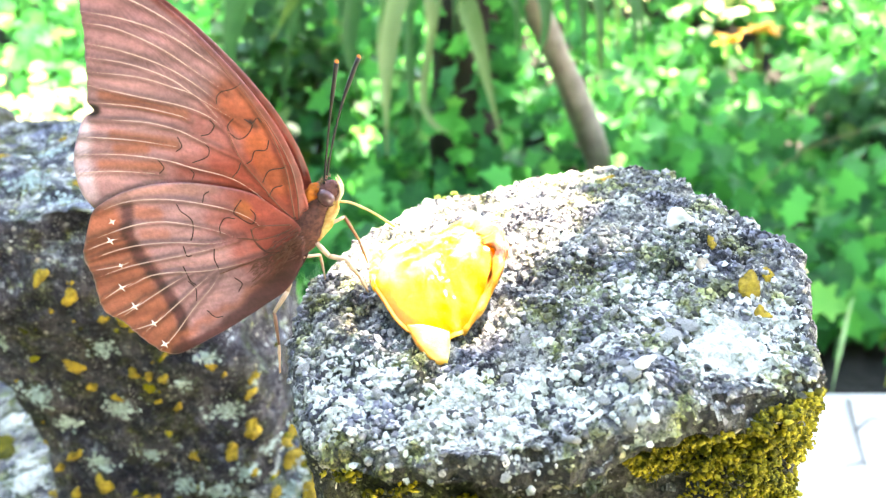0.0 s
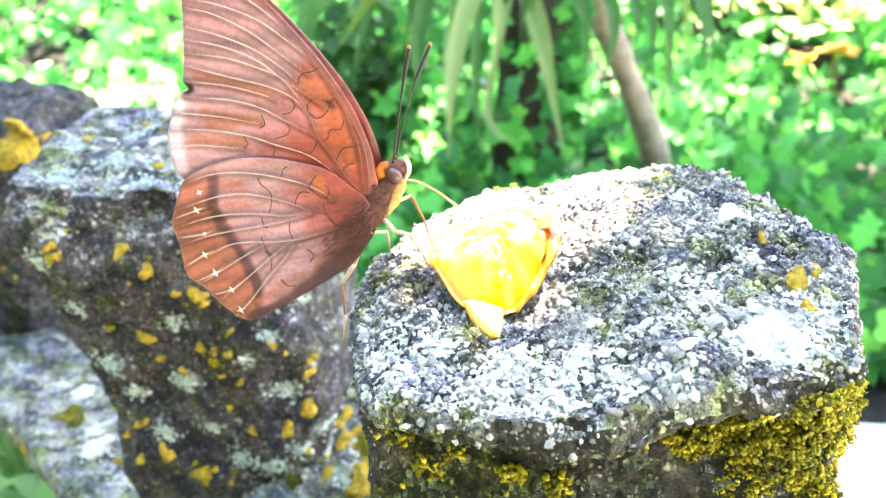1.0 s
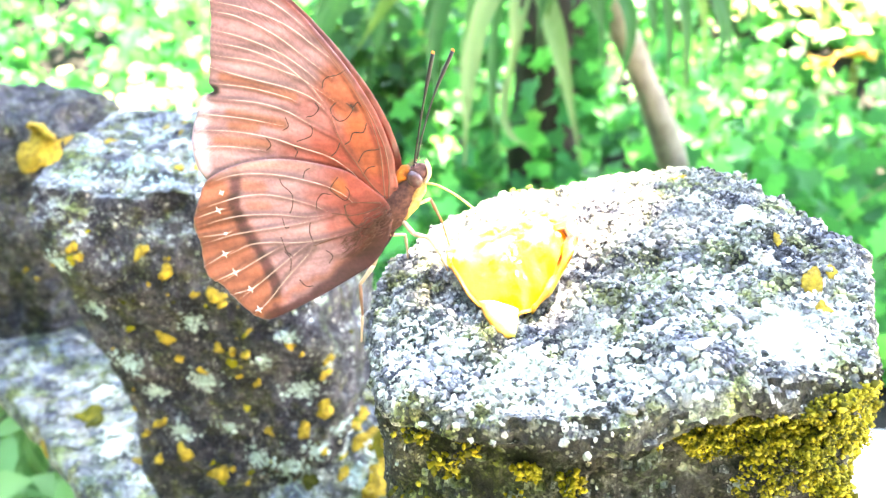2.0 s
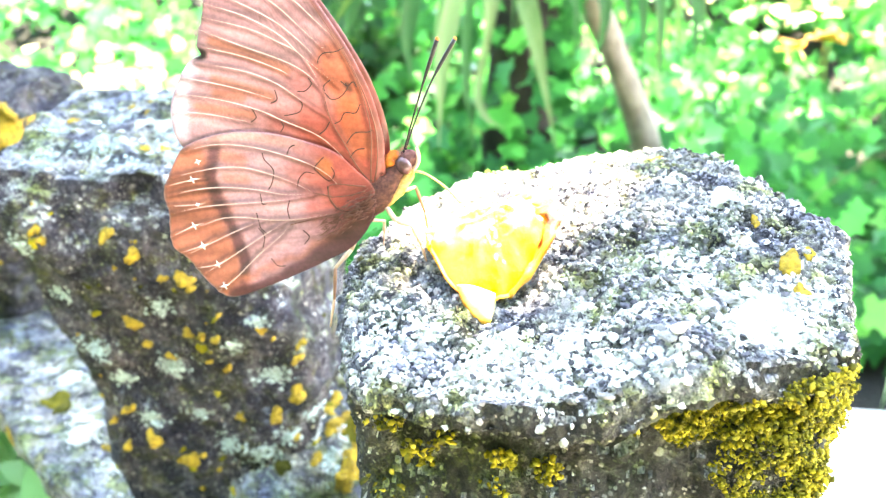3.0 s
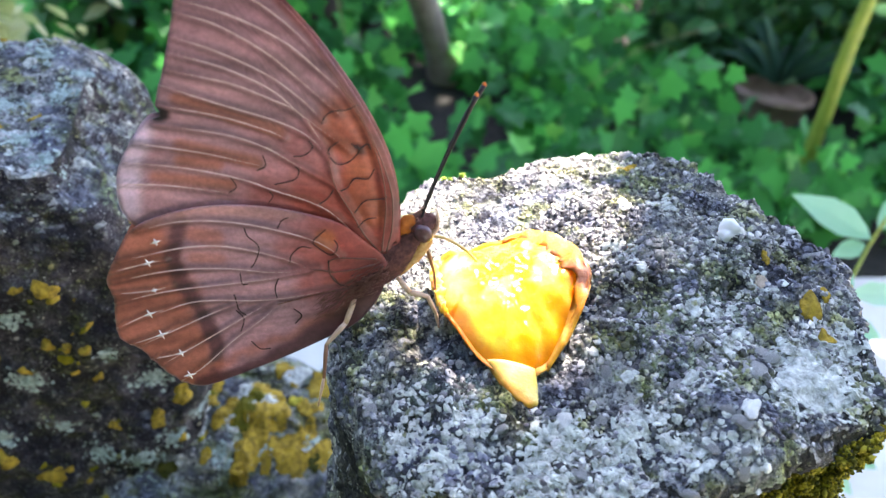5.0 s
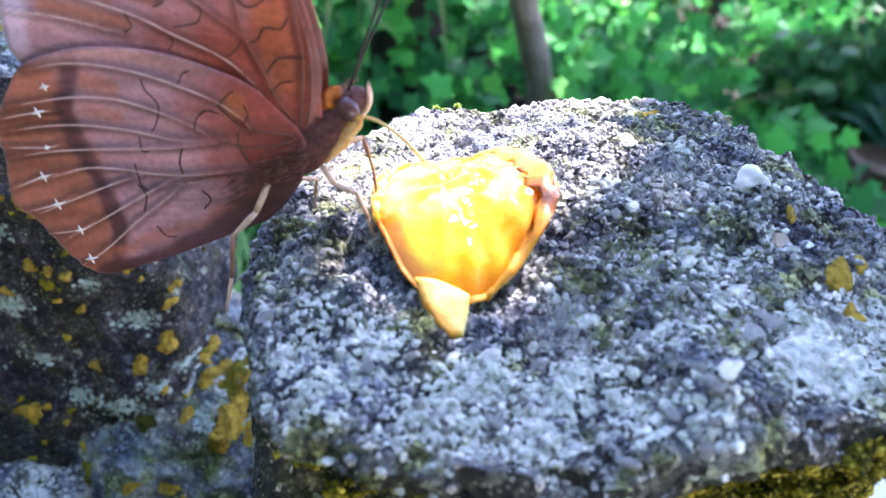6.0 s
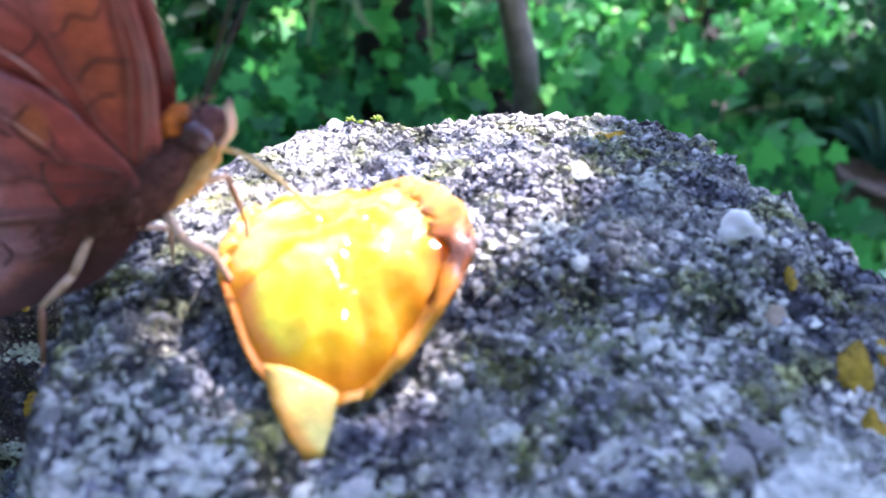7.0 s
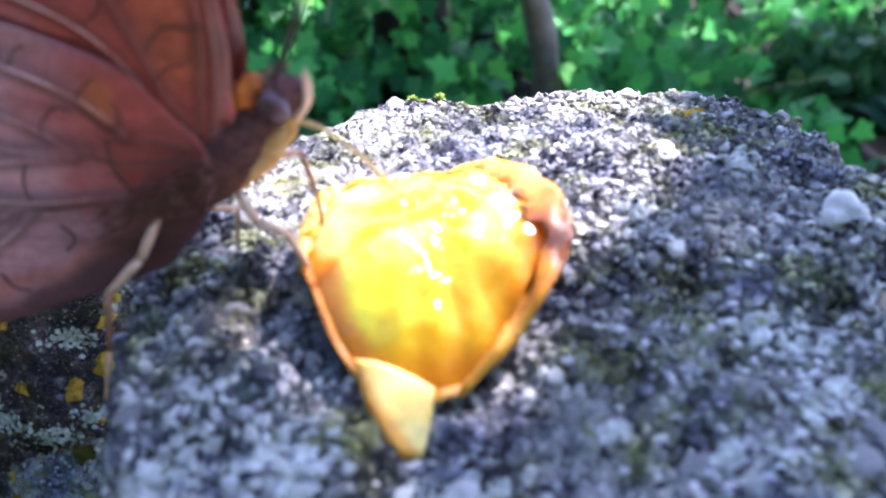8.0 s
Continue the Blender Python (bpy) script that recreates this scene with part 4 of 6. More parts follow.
# ------------------------------------------------------------ butterfly
FORE = [(1.4, -0.6), (2.2, 4.2), (1.4, 9.0), (-0.6, 14.3), (-3.5, 19.4), (-6.6, 23.8), (-9.7, 27.6), (-13.6, 31.6), (-18.0, 35.4), (-21.6, 37.8),
        (-23.2, 37.0), (-23.6, 34.0), (-23.7, 30.5), (-24.5, 26.0), (-25.4, 22.0), (-26.4, 18.2), (-26.0, 16.6), (-27.6, 15.8), (-29.2, 13.6),
        (-31.0, 10.0), (-31.6, 6.5), (-31.0, 3.2), (-28.4, 1.2), (-18, -1.0), (-8, -2.0)]
HIND = [(0.4, -0.4), (-1.8, 1.4), (-5.0, 3.9), (-9.0, 5.0), (-14.2, 5.8), (-18.7, 5.8), (-22.6, 5.2), (-26.6, 3.8), (-30.0, 1.8), (-31.8, -1.2), (-33.2, -4.2),
        (-33.9, -6.6), (-33.2, -9.0), (-33.4, -12.6), (-33.0, -15.6), (-31.2, -16.8), (-29.0, -19.4), (-27.0, -21.7), (-24.4, -23.5), (-21.0, -22.6),
        (-13.3, -18.4), (-6.0, -13.8), (-2.4, -11.2), (0.2, -7.4), (1.2, -3.0)]
PALE = {
    "fore": [[(-23.9, 30.2), (-18.0, 28.8), (-12.4, 26.4), (-8.4, 23.3), (-5.1, 20.5)], [(-23.9, 28.7), (-19.5, 27.7), (-14.3, 25.0), (-10.3, 21.8), (-6.3, 18.6)],
             [(-24.3, 26.0), (-19.5, 24.7), (-14.1, 22.4), (-10.0, 19.5), (-8.1, 17.5)], [(-24.7, 24.2), (-18.8, 22.9), (-13.7, 20.7), (-10.4, 18.0), (-4.8, 13.9)],
             [(-25.1, 22.2), (-18.4, 21.2), (-14.0, 19.7), (-10.4, 18.0), (-7.3, 13.5)], [(-25.9, 20.4), (-19.9, 18.7), (-13.0, 16.9), (-9.4, 15.2), (-7.4, 13.1)],
             [(-26.2, 18.0), (-19.5, 17.1), (-14.1, 15.7), (-12.3, 14.9)], [(-26.6, 15.5), (-19.3, 14.9), (-14.6, 13.6), (-11.0, 11.6), (-6.2, 9.0)],
             [(-29.0, 13.1), (-21.6, 12.3), (-15.2, 11.1)], [(-30.3, 10.4), (-23.9, 10.2), (-17.4, 9.2), (-13.5, 7.9), (-8.8, 6.5), (-5.8, 4.7), (-2.3, 1.1)],
             [(-31.0, 7.6), (-25.5, 7.7), (-18.7, 7.1)], [(-23.6, 33.6), (-18.5, 32.2), (-13.0, 29.0), (-8.6, 25.2)]],
    "hind": [[(-29.7, 1.4), (-26.0, 2.8), (-22.1, 3.4), (-17.5, 3.3), (-12.9, 2.6), (-8.9, 1.6), (-6.2, 0.1), (-5.0, -1.0)],
             [(-32.1, -3.1), (-27.7, -1.6), (-23.7, -0.5), (-19.7, -0.1), (-15.7, -0.7), (-11.7, -1.8), (-8.9, -2.9)],
             [(-33.0, -6.4), (-28.7, -4.9), (-23.9, -3.9), (-18.5, -3.6), (-13.0, -3.8), (-7.9, -2.8)],
             [(-32.9, -9.5), (-27.6, -7.7), (-22.7, -6.6), (-17.9, -5.7), (-13.8, -4.8), (-8.9, -3.3)],
             [(-32.3, -12.9), (-27.2, -10.7), (-24.0, -9.2), (-20.1, -8.6), (-16.6, -8.6), (-11.7, -7.9), (-6.1, -6.2), (-2.6, -5.0)],
             [(-30.8, -16.7), (-25.3, -13.3), (-20.2, -10.3), (-17.3, -8.8)], [(-28.0, -19.9), (-22.7, -15.8), (-17.4, -11.5), (-13.1, -8.2)],
             [(-25.7, -22.9), (-22.2, -19.6), (-18.3, -15.1), (-14.6, -11.3), (-12.8, -9.0)],
             [(-33.4, -4.8), (-28.6, -3.1), (-26.5, -2.6)], [(-33.2, -8.2), (-28.1, -7.3), (-26.0, -6.4)], [(-33.4, -13.8), (-29.0, -11.2), (-26.5, -10.2)],
             [(-31.8, -16.4), (-27.7, -14.5), (-25.4, -12.9)], [(-29.4, -19.0), (-25.4, -17.7), (-23.4, -16.0)]],
}
BROWN = [[(-7.3, 13.5), (-6.2, 9.1), (-4.0, 5.5), (-2.1, 2.2), (0.0, -0.1)], [(-6.6, 22.3), (-3.3, 17.4), (-1.1, 12.5), (0.1, 7.5), (0.2, 2.4), (0.2, -0.3)],
         [(-8.9, 25.8), (-4.4, 19.6), (-1.6, 14.5), (0.6, 9.0), (1.2, 4.0), (0.8, 0.0)]]
DARK = {
    "fore": [[(-8.0, 17.1), (-7.8, 17.9), (-7.0, 18.7), (-5.4, 19.0), (-4.1, 19.7)], [(-7.0, 13.1), (-7.1, 13.9), (-6.1, 14.9)],
             [(-7.0, 12.9), (-6.0, 12.0), (-4.7, 12.4), (-3.6, 13.8), (-3.9, 14.6)], [(-5.5, 8.3), (-4.6, 8.9), (-3.9, 10.2), (-2.3, 10.3), (-1.6, 11.7)],
             [(-3.6, 5.5), (-2.4, 7.2), (-0.3, 7.6), (0.2, 8.0)], [(-3.1, 3.3), (-2.1, 4.6), (-0.8, 5.0)], [(-11.2, 12.6), (-9.9, 12.9), (-9.0, 14.0), (-9.5, 14.8)],
             [(-13.3, 8.7), (-11.0, 9.5), (-10.5, 10.7), (-10.9, 11.3)], [(-14.0, 6.1), (-13.5, 7.0), (-13.9, 7.7)], [(-18.7, 7.1), (-17.8, 8.0), (-18.4, 9.3)],
             [(-15.4, 10.4), (-14.4, 11.1), (-14.7, 12.5)], [(-7.9, 6.4), (-6.9, 7.3), (-6.3, 8.5)], [(-4.6, 14.8), (-3.6, 14.2), (-2.7, 14.9), (-2.2, 14.2)]],
    "hind": [[(-16.9, 2.6), (-16.5, 1.5), (-15.5, 0.6), (-15.1, -0.4), (-15.6, -2.4), (-16.1, -3.3)], [(-12.9, 2.8), (-12.4, 4.0), (-11.6, 4.5)],
             [(-7.0, 3.2), (-8.5, 1.3), (-7.9, 0.4), (-6.2, -0.7), (-5.4, 0.6), (-5.9, 1.7)], [(-11.3, -2.2), (-11.1, -1.0), (-10.0, 0.3), (-8.6, 0.2)],
             [(-6.5, -1.5), (-6.2, -3.5), (-5.1, -5.1), (-3.3, -5.4), (-1.6, -4.9)], [(-17.5, -4.2), (-17.2, -5.8), (-16.5, -5.8)],
             [(-18.3, -7.6), (-18.0, -8.9), (-17.7, -10.2), (-16.7, -11.0)], [(-18.1, -10.2), (-17.1, -11.5), (-17.5, -13.7)], [(-12.7, -4.7), (-13.1, -6.4), (-12.8, -8.0)],
             [(-10.6, -9.6), (-9.6, -10.6), (-10.4, -12.0)], [(-16.2, -15.4), (-15.0, -16.4), (-13.6, -16.2)]],
}
SPOTS = [(-27.5, 0.0), (-28.6, -3.1), (-28.1, -7.3), (-29.0, -11.2), (-27.7, -14.5), (-25.4, -17.7), (-24.4, -21.5)]
BAND = [(-24.4, 3.4), (-25.6, -2.3), (-24.8, -6.3), (-22.4, -11.3), (-20.9, -15.8), (-20.7, -19.5)]


def streaks(x, z):
    """Soft lengthwise shading between the veins."""
    return 1 + 0.42 * noise.noise(Vector((x * 0.07, z * 0.6, 0.4))) + 0.20 * noise.noise(Vector((x * 0.2, z * 2.1, 3.4)))


SCALES = (1.02, 0.74, 0.83)


def fore_colour(x, z, p):
    return tuple(min(c * k * streaks(x, z), 1.0) for c, k in zip(fore_tone(x, z, p), SCALES))


def hind_colour(x, z, p):
    return tuple(min(c * k * streaks(x, z - 0.25 * x), 1.0) for c, k in zip(hind_tone(x, z, p), SCALES))


def fore_tone(x, z, p):
    r = math.hypot(x, z)
    grain = rough(p, 220, 3)
    col = blend((0.40, 0.105, 0.066), (0.46, 0.335, 0.33), step(9, 24, r + 3 * grain))
    col = blend(col, (0.38, 0.255, 0.26), step(18, 32, z))
    # orange streaks between the veins
    for line in ([(-24, 18.8), (-13, 15.6)], [(-24, 13.0), (-15.5, 11.4)], [(-27, 8.6), (-18.6, 8.1)], [(-24, 11.0), (-20, 10.8)]):
        col = blend(col, (0.46, 0.20, 0.10), 0.75 * step(1.3, 0.3, away(Vector((x, z)), line)))
    col = blend(col, (0.46, 0.150, 0.055), 0.75 * step(3.4, 1.2, away(Vector((x, z)), [(-6.0, 18.0), (-4.2, 14.8), (-3.2, 12.2)]) + grain))
    col = blend(col, (0.46, 0.16, 0.055), 0.6 * step(2.6, 1.0, away(Vector((x, z)), [(-3.6, 10.5), (-1.4, 5.0)])))
    col = blend(col, (0.07, 0.03, 0.025), 0.85 * step(0.9, 0.2, away(Vector((x, z)), [(-3.7, 14.2), (-3.3, 13.6)]) + 0.4 * grain))
    # pale worn margin, dark leading edge and a torn notch
    col = blend(col, (0.74, 0.78, 0.84), 0.85 * step(2.2, 0.3, away(Vector((x, z)), [(-28.2, 14.2), (-30.0, 9.5), (-30.3, 4.0)]) + 0.5 * grain))
    col = blend(col, (0.22, 0.07, 0.045), 0.8 * step(1.0, 0.3, away(Vector((x, z)), [(2.2, 4.2), (1.4, 9.0), (-0.6, 14.3), (-3.5, 19.4), (-6.6, 23.8), (-9.7, 27.6), (-13.6, 31.6)])))
    return blend(col, (0.02, 0.012, 0.012), step(1.7, 0.9, math.hypot(x + 26.2, (z - 16.8) * 1.4)))


def hind_tone(x, z, p):
    grain = rough(p, 220, 3)
    q = Vector((x, z))
    r = math.hypot(x, z)
    col = blend((0.40, 0.115, 0.082), (0.46, 0.335, 0.33), step(6, 16, r + 3 * grain))
    outer = step(-21.5, -25.0, x + 0.28 * (z + 8) + grain)
    col = blend(col, (0.38, 0.175, 0.105), outer)
    col = blend(col, (0.46, 0.21, 0.12), 0.7 * step(1.8, 0.5, away(q, [(-23.0, 1.2), (-20.5, 1.0)])) + 0.5 * step(1.4, 0.4, away(q, [(-23.0, -2.2), (-20.0, -2.2)])))
    col = blend(col, (0.085, 0.04, 0.042), 0.88 * step(1.5, 0.5, away(q, BAND) + 0.5 * grain))
    col = blend(col, (0.52, 0.20, 0.06), 0.8 * step(1.8, 0.8, math.hypot(x + 7.0, (z - 1.5) * 0.8)))
    col = blend(col, (0.52, 0.36, 0.28), 0.55 * step(1.6, 0.3, away(q, [(-28, 3.0), (-20, 5.2), (-11, 5.0)])))
    # Bright fold line; the dark below it is the fold's shadow, painted in.
    edge = away(q, [(-22.5, -23.4), (-13.3, -18.4), (-6.0, -13.8), (-2.4, -11.2), (0.2, -7.4)])
    col = blend(col, (0.50, 0.20, 0.09), 0.6 * math.exp(-((edge - 2.6 + grain) / 0.8) ** 2))
    wide = 1 + 1.3 * step(-16, -3, x)
    return blend(col, (0.075, 0.028, 0.026), 0.88 * step(2.1 * wide, 0.9 * wide, edge + 0.7 * grain))


def vein_gap(flat, lines):
    """Distance of each flat point from the nearest vein."""
    near = np.full(len(flat), 9.0)
    for line in lines:
        for p, q in zip(line, line[1:]):
            p, q = np.array(p), np.array(q)
            f = np.clip((flat - p) @ (q - p) / ((q - p) @ (q - p)), 0, 1)
            near = np.minimum(near, np.linalg.norm(p + f[:, None] * (q - p) - flat, axis=1))
    return near


def wing_mesh(outline, centre, sheet, ridges):
    """A thin cambered blade; sheet gives its depth at each place."""
    count, rings = 220, 40
    rim = spline([(*p, 0) for p in outline], count, True)
    mid = Vector((*centre, 0))
    bm = bmesh.new()
    faces = []
    for lift in (-0.05, 0.05):
        centre_v = bm.verts.new(Vector((mid.x, sheet(mid.x, mid.y) + lift, mid.y)) * 0.001)
        rows = []
        for i in range(1, rings + 1):
            row = []
            for p in rim:
                q = mid + (p - mid) * (i / rings)
                row.append(bm.verts.new(Vector((q.x, sheet(q.x, q.y) + lift * (1 if i < rings else 0.4), q.y)) * 0.001))
            rows.append(row)
        for k in range(count):
            bm.faces.new((centre_v, rows[0][k], rows[0][(k + 1) % count]))
        for r0, r1 in zip(rows, rows[1:]):
            for k in range(count):
                bm.faces.new((r0[k], r1[k], r1[(k + 1) % count], r0[(k + 1) % count]))
        faces.append(rows[-1])
    for k in range(count):
        bm.faces.new((faces[0][k], faces[0][(k + 1) % count], faces[1][(k + 1) % count], faces[1][k]))
    bmesh.ops.recalc_face_normals(bm, faces=bm.faces)
    # raised along the veins
    flat = np.array([(v.co.x * 1000, v.co.z * 1000) for v in bm.verts])
    near = vein_gap(flat, ridges)
    for v, d in zip(bm.verts, near):
        v.co.y -= 0.00020 * math.exp(-(d / 0.5) ** 2) - 0.00010 * math.exp(-((d - 0.9) / 0.5) ** 2)
    return bm


def butterfly_thing():
    ob = holder("butterfly", pose(-0.0202, 0.1067, -0.0452 + Z0, 0.34, 0, -7.11), "brown leaf-wing butterfly with closed wings, feeding on fruit", "butterfly")

    def near_fore(x, z):
        return 0.25 + 0.30 * math.sin(math.hypot(x, z) * 0.09) + 0.05 * math.sin(z * 1.1 + x * 0.35)

    def near_hind(x, z):
        return -0.35 + 0.25 * math.sin(math.hypot(x, z) * 0.1) + 0.07 * math.sin(z * 1.0 - x * 0.25) - 0.7 * step(4.5, 0.0, away(Vector((x, z)), [(-21, -23), (-13.3, -18.4), (-2.4, -11.2)]))

    def far_side(near):
        return lambda x, z: 4.2 - 0.07 * math.hypot(x, z) - near(x, z) * 0.3

    for side, label in (("near", "brown underside with pale veins"), ("far", "")):
        for which, outline, centre, near, colour in (("fore", FORE, (-13, 14), near_fore, fore_colour), ("hind", HIND, (-15, -7), near_hind, hind_colour)):
            sheet = near if side == "near" else far_side(near)
            wing = part(which + "wing", wing_mesh(outline, centre, sheet, PALE[which] + (BROWN if which == "fore" else [])), WING, ob, label)
            flat = np.array([(v.co.x * 1000, v.co.z * 1000) for v in wing.data.vertices])
            gaps = iter(vein_gap(flat, PALE[which] + (BROWN if which == "fore" else [])))

            def scaled(c):
                d = next(gaps)
                k = 1 - 0.40 * math.exp(-((d - 0.40) / 0.28) ** 2) + 0.14 * math.exp(-((d - 1.5) / 0.7) ** 2)
                return tuple(a * k for a in colour(c.x * 1000, c.z * 1000, c))

            marked(wing, scaled)
            if side == "far":
                continue
            front = -0.19

            def line(pts, count=18):
                return [Vector((p.x, sheet(p.x, p.y) + front, p.y)) * 0.001 for p in spline([(*p, 0) for p in pts], count)]

            for pts in PALE[which]:
                bm = bmesh.new()
                tube(bm, line(pts), [0.00003 + 0.00007 * step(0, 4, k) * step(17.5, 8, k) for k in range(18)], 6)
                part("vein", bm, VEIN_PALE, wing, "pale raised vein")
            for pts in (BROWN if which == "fore" else [[(-5.0, -1.0), (-6.3, -1.6), (-6.2, -3.4), (-5.1, -5.0)], [(-8.9, -2.9), (-5.8, -3.2)], [(-5.0, -1.0), (-2.6, -0.9), (-0.4, -0.8)], [(-5.9, -3.3), (-3.0, -2.6), (-0.6, -1.6)], [(-2.6, -5.0), (-1.2, -4.0), (0.4, -2.6)], [(-12.8, -9.0), (-7.6, -7.0), (-2.8, -5.4)]]):
                bm = bmesh.new()
                tube(bm, line(pts), [0.00007 + 0.00006 * k / 17 for k in range(18)], 6)
                part("vein", bm, VEIN_BROWN, wing, "red-brown raised vein")
            for pts in DARK[which]:
                bm = bmesh.new()
                tube(bm, line(pts), 0.00008, 5)
                part("wavy_mark", bm, MARK, wing, "dark wavy line")
            if which == "hind":
                for k, (x, z) in enumerate(SPOTS):
                    size = (0.55, 0.75, 0.4, 0.8, 0.85, 0.75, 0.85)[k]
                    bm = bmesh.new()
                    for dx, dz, w in ((1.0, 0.45, 0.11), (0.35, -0.8, 0.10)):
                        a, b = Vector((x - dx * size, z - dz * size)), Vector((x + dx * size, z + dz * size))
                        tube(bm, [Vector((p.x, sheet(p.x, p.y) + front - 0.04, p.y)) * 0.001 for p in (a, (a * 3 + b) / 4, (a + b) / 2, (a + b * 3) / 4, b)],
                             [0.00004, w * 0.0011, w * 0.0017, w * 0.0011, 0.00004], 6)
                    part("wing_spot", bm, SPOT, wing, "small white cross-shaped spot")

    def body(name, pts, radii, material, label="", fuzz=0.0, seg=18):
        bm = bmesh.new()
        path = [p * 0.001 for p in spline(pts, 16)]
        rr = [r.x * 0.001 for r in spline([(r, 0, 0) for r in radii], 16)]
        tube(bm, path, rr, seg)
        for v in bm.verts:
            v.co += Vector((rough(v.co, 900, 2), rough(v.co + Vector((9, 0, 0)), 900, 2), rough(v.co + Vector((0, 9, 0)), 900, 2))) * fuzz
        return part(name, bm, material, ob, label)

    thorax = body("thorax", [(-6.0, 2.4, -8.6), (-3.2, 2.4, -6.2), (0.4, 2.3, -3.2), (3.0, 2.1, 0.0), (4.8, 1.9, 2.6)], [1.8, 2.5, 2.8, 2.4, 1.2], FUR, "furry brown thorax", 0.0003)
    body("abdomen", [(-22, 2.3, -19.6), (-15, 2.4, -15.2), (-9.5, 2.4, -11.6), (-4.5, 2.4, -7.6)], [0.7, 1.6, 2.0, 2.0], FUR, "", 0.00015)
    body("collar", [(1.8, 1.6, 1.8), (2.6, 1.4, 3.0), (3.4, 1.5, 3.7), (4.2, 1.7, 3.6)], [0.5, 1.0, 1.0, 0.5], COLLAR, "orange fur behind the head", 0.0003)
    body("throat", [(2.8, 1.2, -3.8), (4.6, 1.2, -1.2), (5.8, 1.3, 1.0), (6.4, 1.5, 2.2)], [0.5, 0.85, 0.8, 0.5], THROAT, "orange and cream fur", 0.0003)
    # short hairs over the thorax
    hair_rng = random.Random(31)
    bm = bmesh.new()
    for _ in range(420):
        f = hair_rng.random()
        axis = Vector((-4.5 + 9.0 * f, 2.3, -7.2 + 9.6 * f))
        a = hair_rng.uniform(2.4, 5.6)
        r = 1.5 + 1.2 * math.sin(math.pi * min(f * 0.9 + 0.1, 1))
        out = Vector((0.72 * math.sin(a), math.cos(a), -0.7 * math.sin(a)))
        p = axis + out * r
        q = p + (out * 0.5 + Vector((-0.75, 0, -0.55)) + Vector((hair_rng.uniform(-0.3, 0.3),) * 3)) * hair_rng.uniform(0.5, 1.1)
        tube(bm, [p * 0.001, q * 0.001], [0.00007, 0.00002], 3)
    tagged(part("fur", bm, FUR, thorax, "short brown hairs"), kind="stuff")

    bm = bmesh.new()
    for _ in range(300):
        x = hair_rng.uniform(-7.0, 1.5)
        p = Vector((x, -0.75, 0.72 * x - 3.6 + hair_rng.gauss(0, 1.1)))
        q = p + Vector((-0.9 + hair_rng.uniform(-0.4, 0.4), -0.25, -0.5 + hair_rng.uniform(-0.5, 0.3))) * hair_rng.uniform(0.6, 1.5)
        tube(bm, [p * 0.001, q * 0.001], [0.00006, 0.00002], 3)
    tagged(part("fur", bm, VEIN_BROWN, thorax, "reddish hairs over the wing base"), kind="stuff")

    head = body("head", [(3.8, 1.9, 1.6), (4.9, 1.9, 2.9), (5.8, 1.9, 4.0), (6.2, 1.9, 4.9)], [1.1, 1.5, 1.3, 0.45], FUR, "furry head", 0.00015)
    bm = bmesh.new()
    for _ in range(240):
        f = hair_rng.random()
        a = hair_rng.choice((hair_rng.uniform(0.6, 2.4), hair_rng.uniform(3.9, 5.6)))
        out = Vector((0.75 * math.sin(a), math.cos(a), -0.6 * math.sin(a)))
        p = Vector((3.3 + 2.9 * f, 1.9, 1.2 + 3.6 * f)) + out * (1.1 + 0.45 * math.sin(math.pi * f))
        q = p + (out * 0.6 + Vector((hair_rng.uniform(-0.5, 0.5), hair_rng.uniform(-0.3, 0.3), hair_rng.uniform(-0.3, 0.5)))) * hair_rng.uniform(0.4, 0.9)
        tube(bm, [p * 0.001, q * 0.001], [0.00006, 0.00002], 3)
    tagged(part("fur", bm, LEG_BROWN, head, "short pale brown hairs"), kind="stuff")
    for depth in (0.30, 3.50):
        bm = bmesh.new()
        ellipsoid(bm, Vector((5.2, depth, 2.9)) * 0.001, [Vector(a) * 0.001 for a in ((0.95, 0, 0.70), (0, 0.90, 0), (-0.86, 0, 1.15))], 14, 18)
        part("eye", bm, EYE, head, "brown compound eye")
    for depth in (1.4, 2.3):
        bm = bmesh.new()
        tube(bm, [Vector(p) * 0.001 for p in spline([(6.2, depth, 1.8), (7.0, depth, 2.9), (7.1, depth, 4.2), (6.7, depth, 5.6)], 10)], [0.0003, 0.00032, 0.00032, 0.0003, 0.00028, 0.00026, 0.00022, 0.00018, 0.00012, 0.00006], 8)
        part("palp", bm, LEG, head, "pale-edged palp")
    for tip, depth in (((9.3, 0.4, 22.0), 1.4), ((11.0, 5.6, 21.2), 2.4)):
        pts = spline([(4.8, depth, 4.2), (6.0 + 0.25 * (depth - 1.4), depth + 0.2 * (tip[1] - depth), 9.5), (7.5 + 0.8 * (depth - 1.4), depth + 0.6 * (tip[1] - depth), 15.5), tip], 24)
        bm = bmesh.new()
        tube(bm, [p * 0.001 for p in pts], [0.00015 if k < 15 else 0.00015 + 0.00016 * step(14, 19, k) for k in range(24)], 8)
        antenna = part("antenna", bm, ANTENNA, ob, "thin black clubbed antenna")
        bm = bmesh.new()
        ellipsoid(bm, pts[-1] * 0.001, [Vector((0.0003, 0, 0)), Vector((0, 0.0003, 0)), Vector((0, 0, 0.0004))], 6, 8)
        part("antenna_tip", bm, COLLAR, antenna, "orange tip")

    bm = bmesh.new()
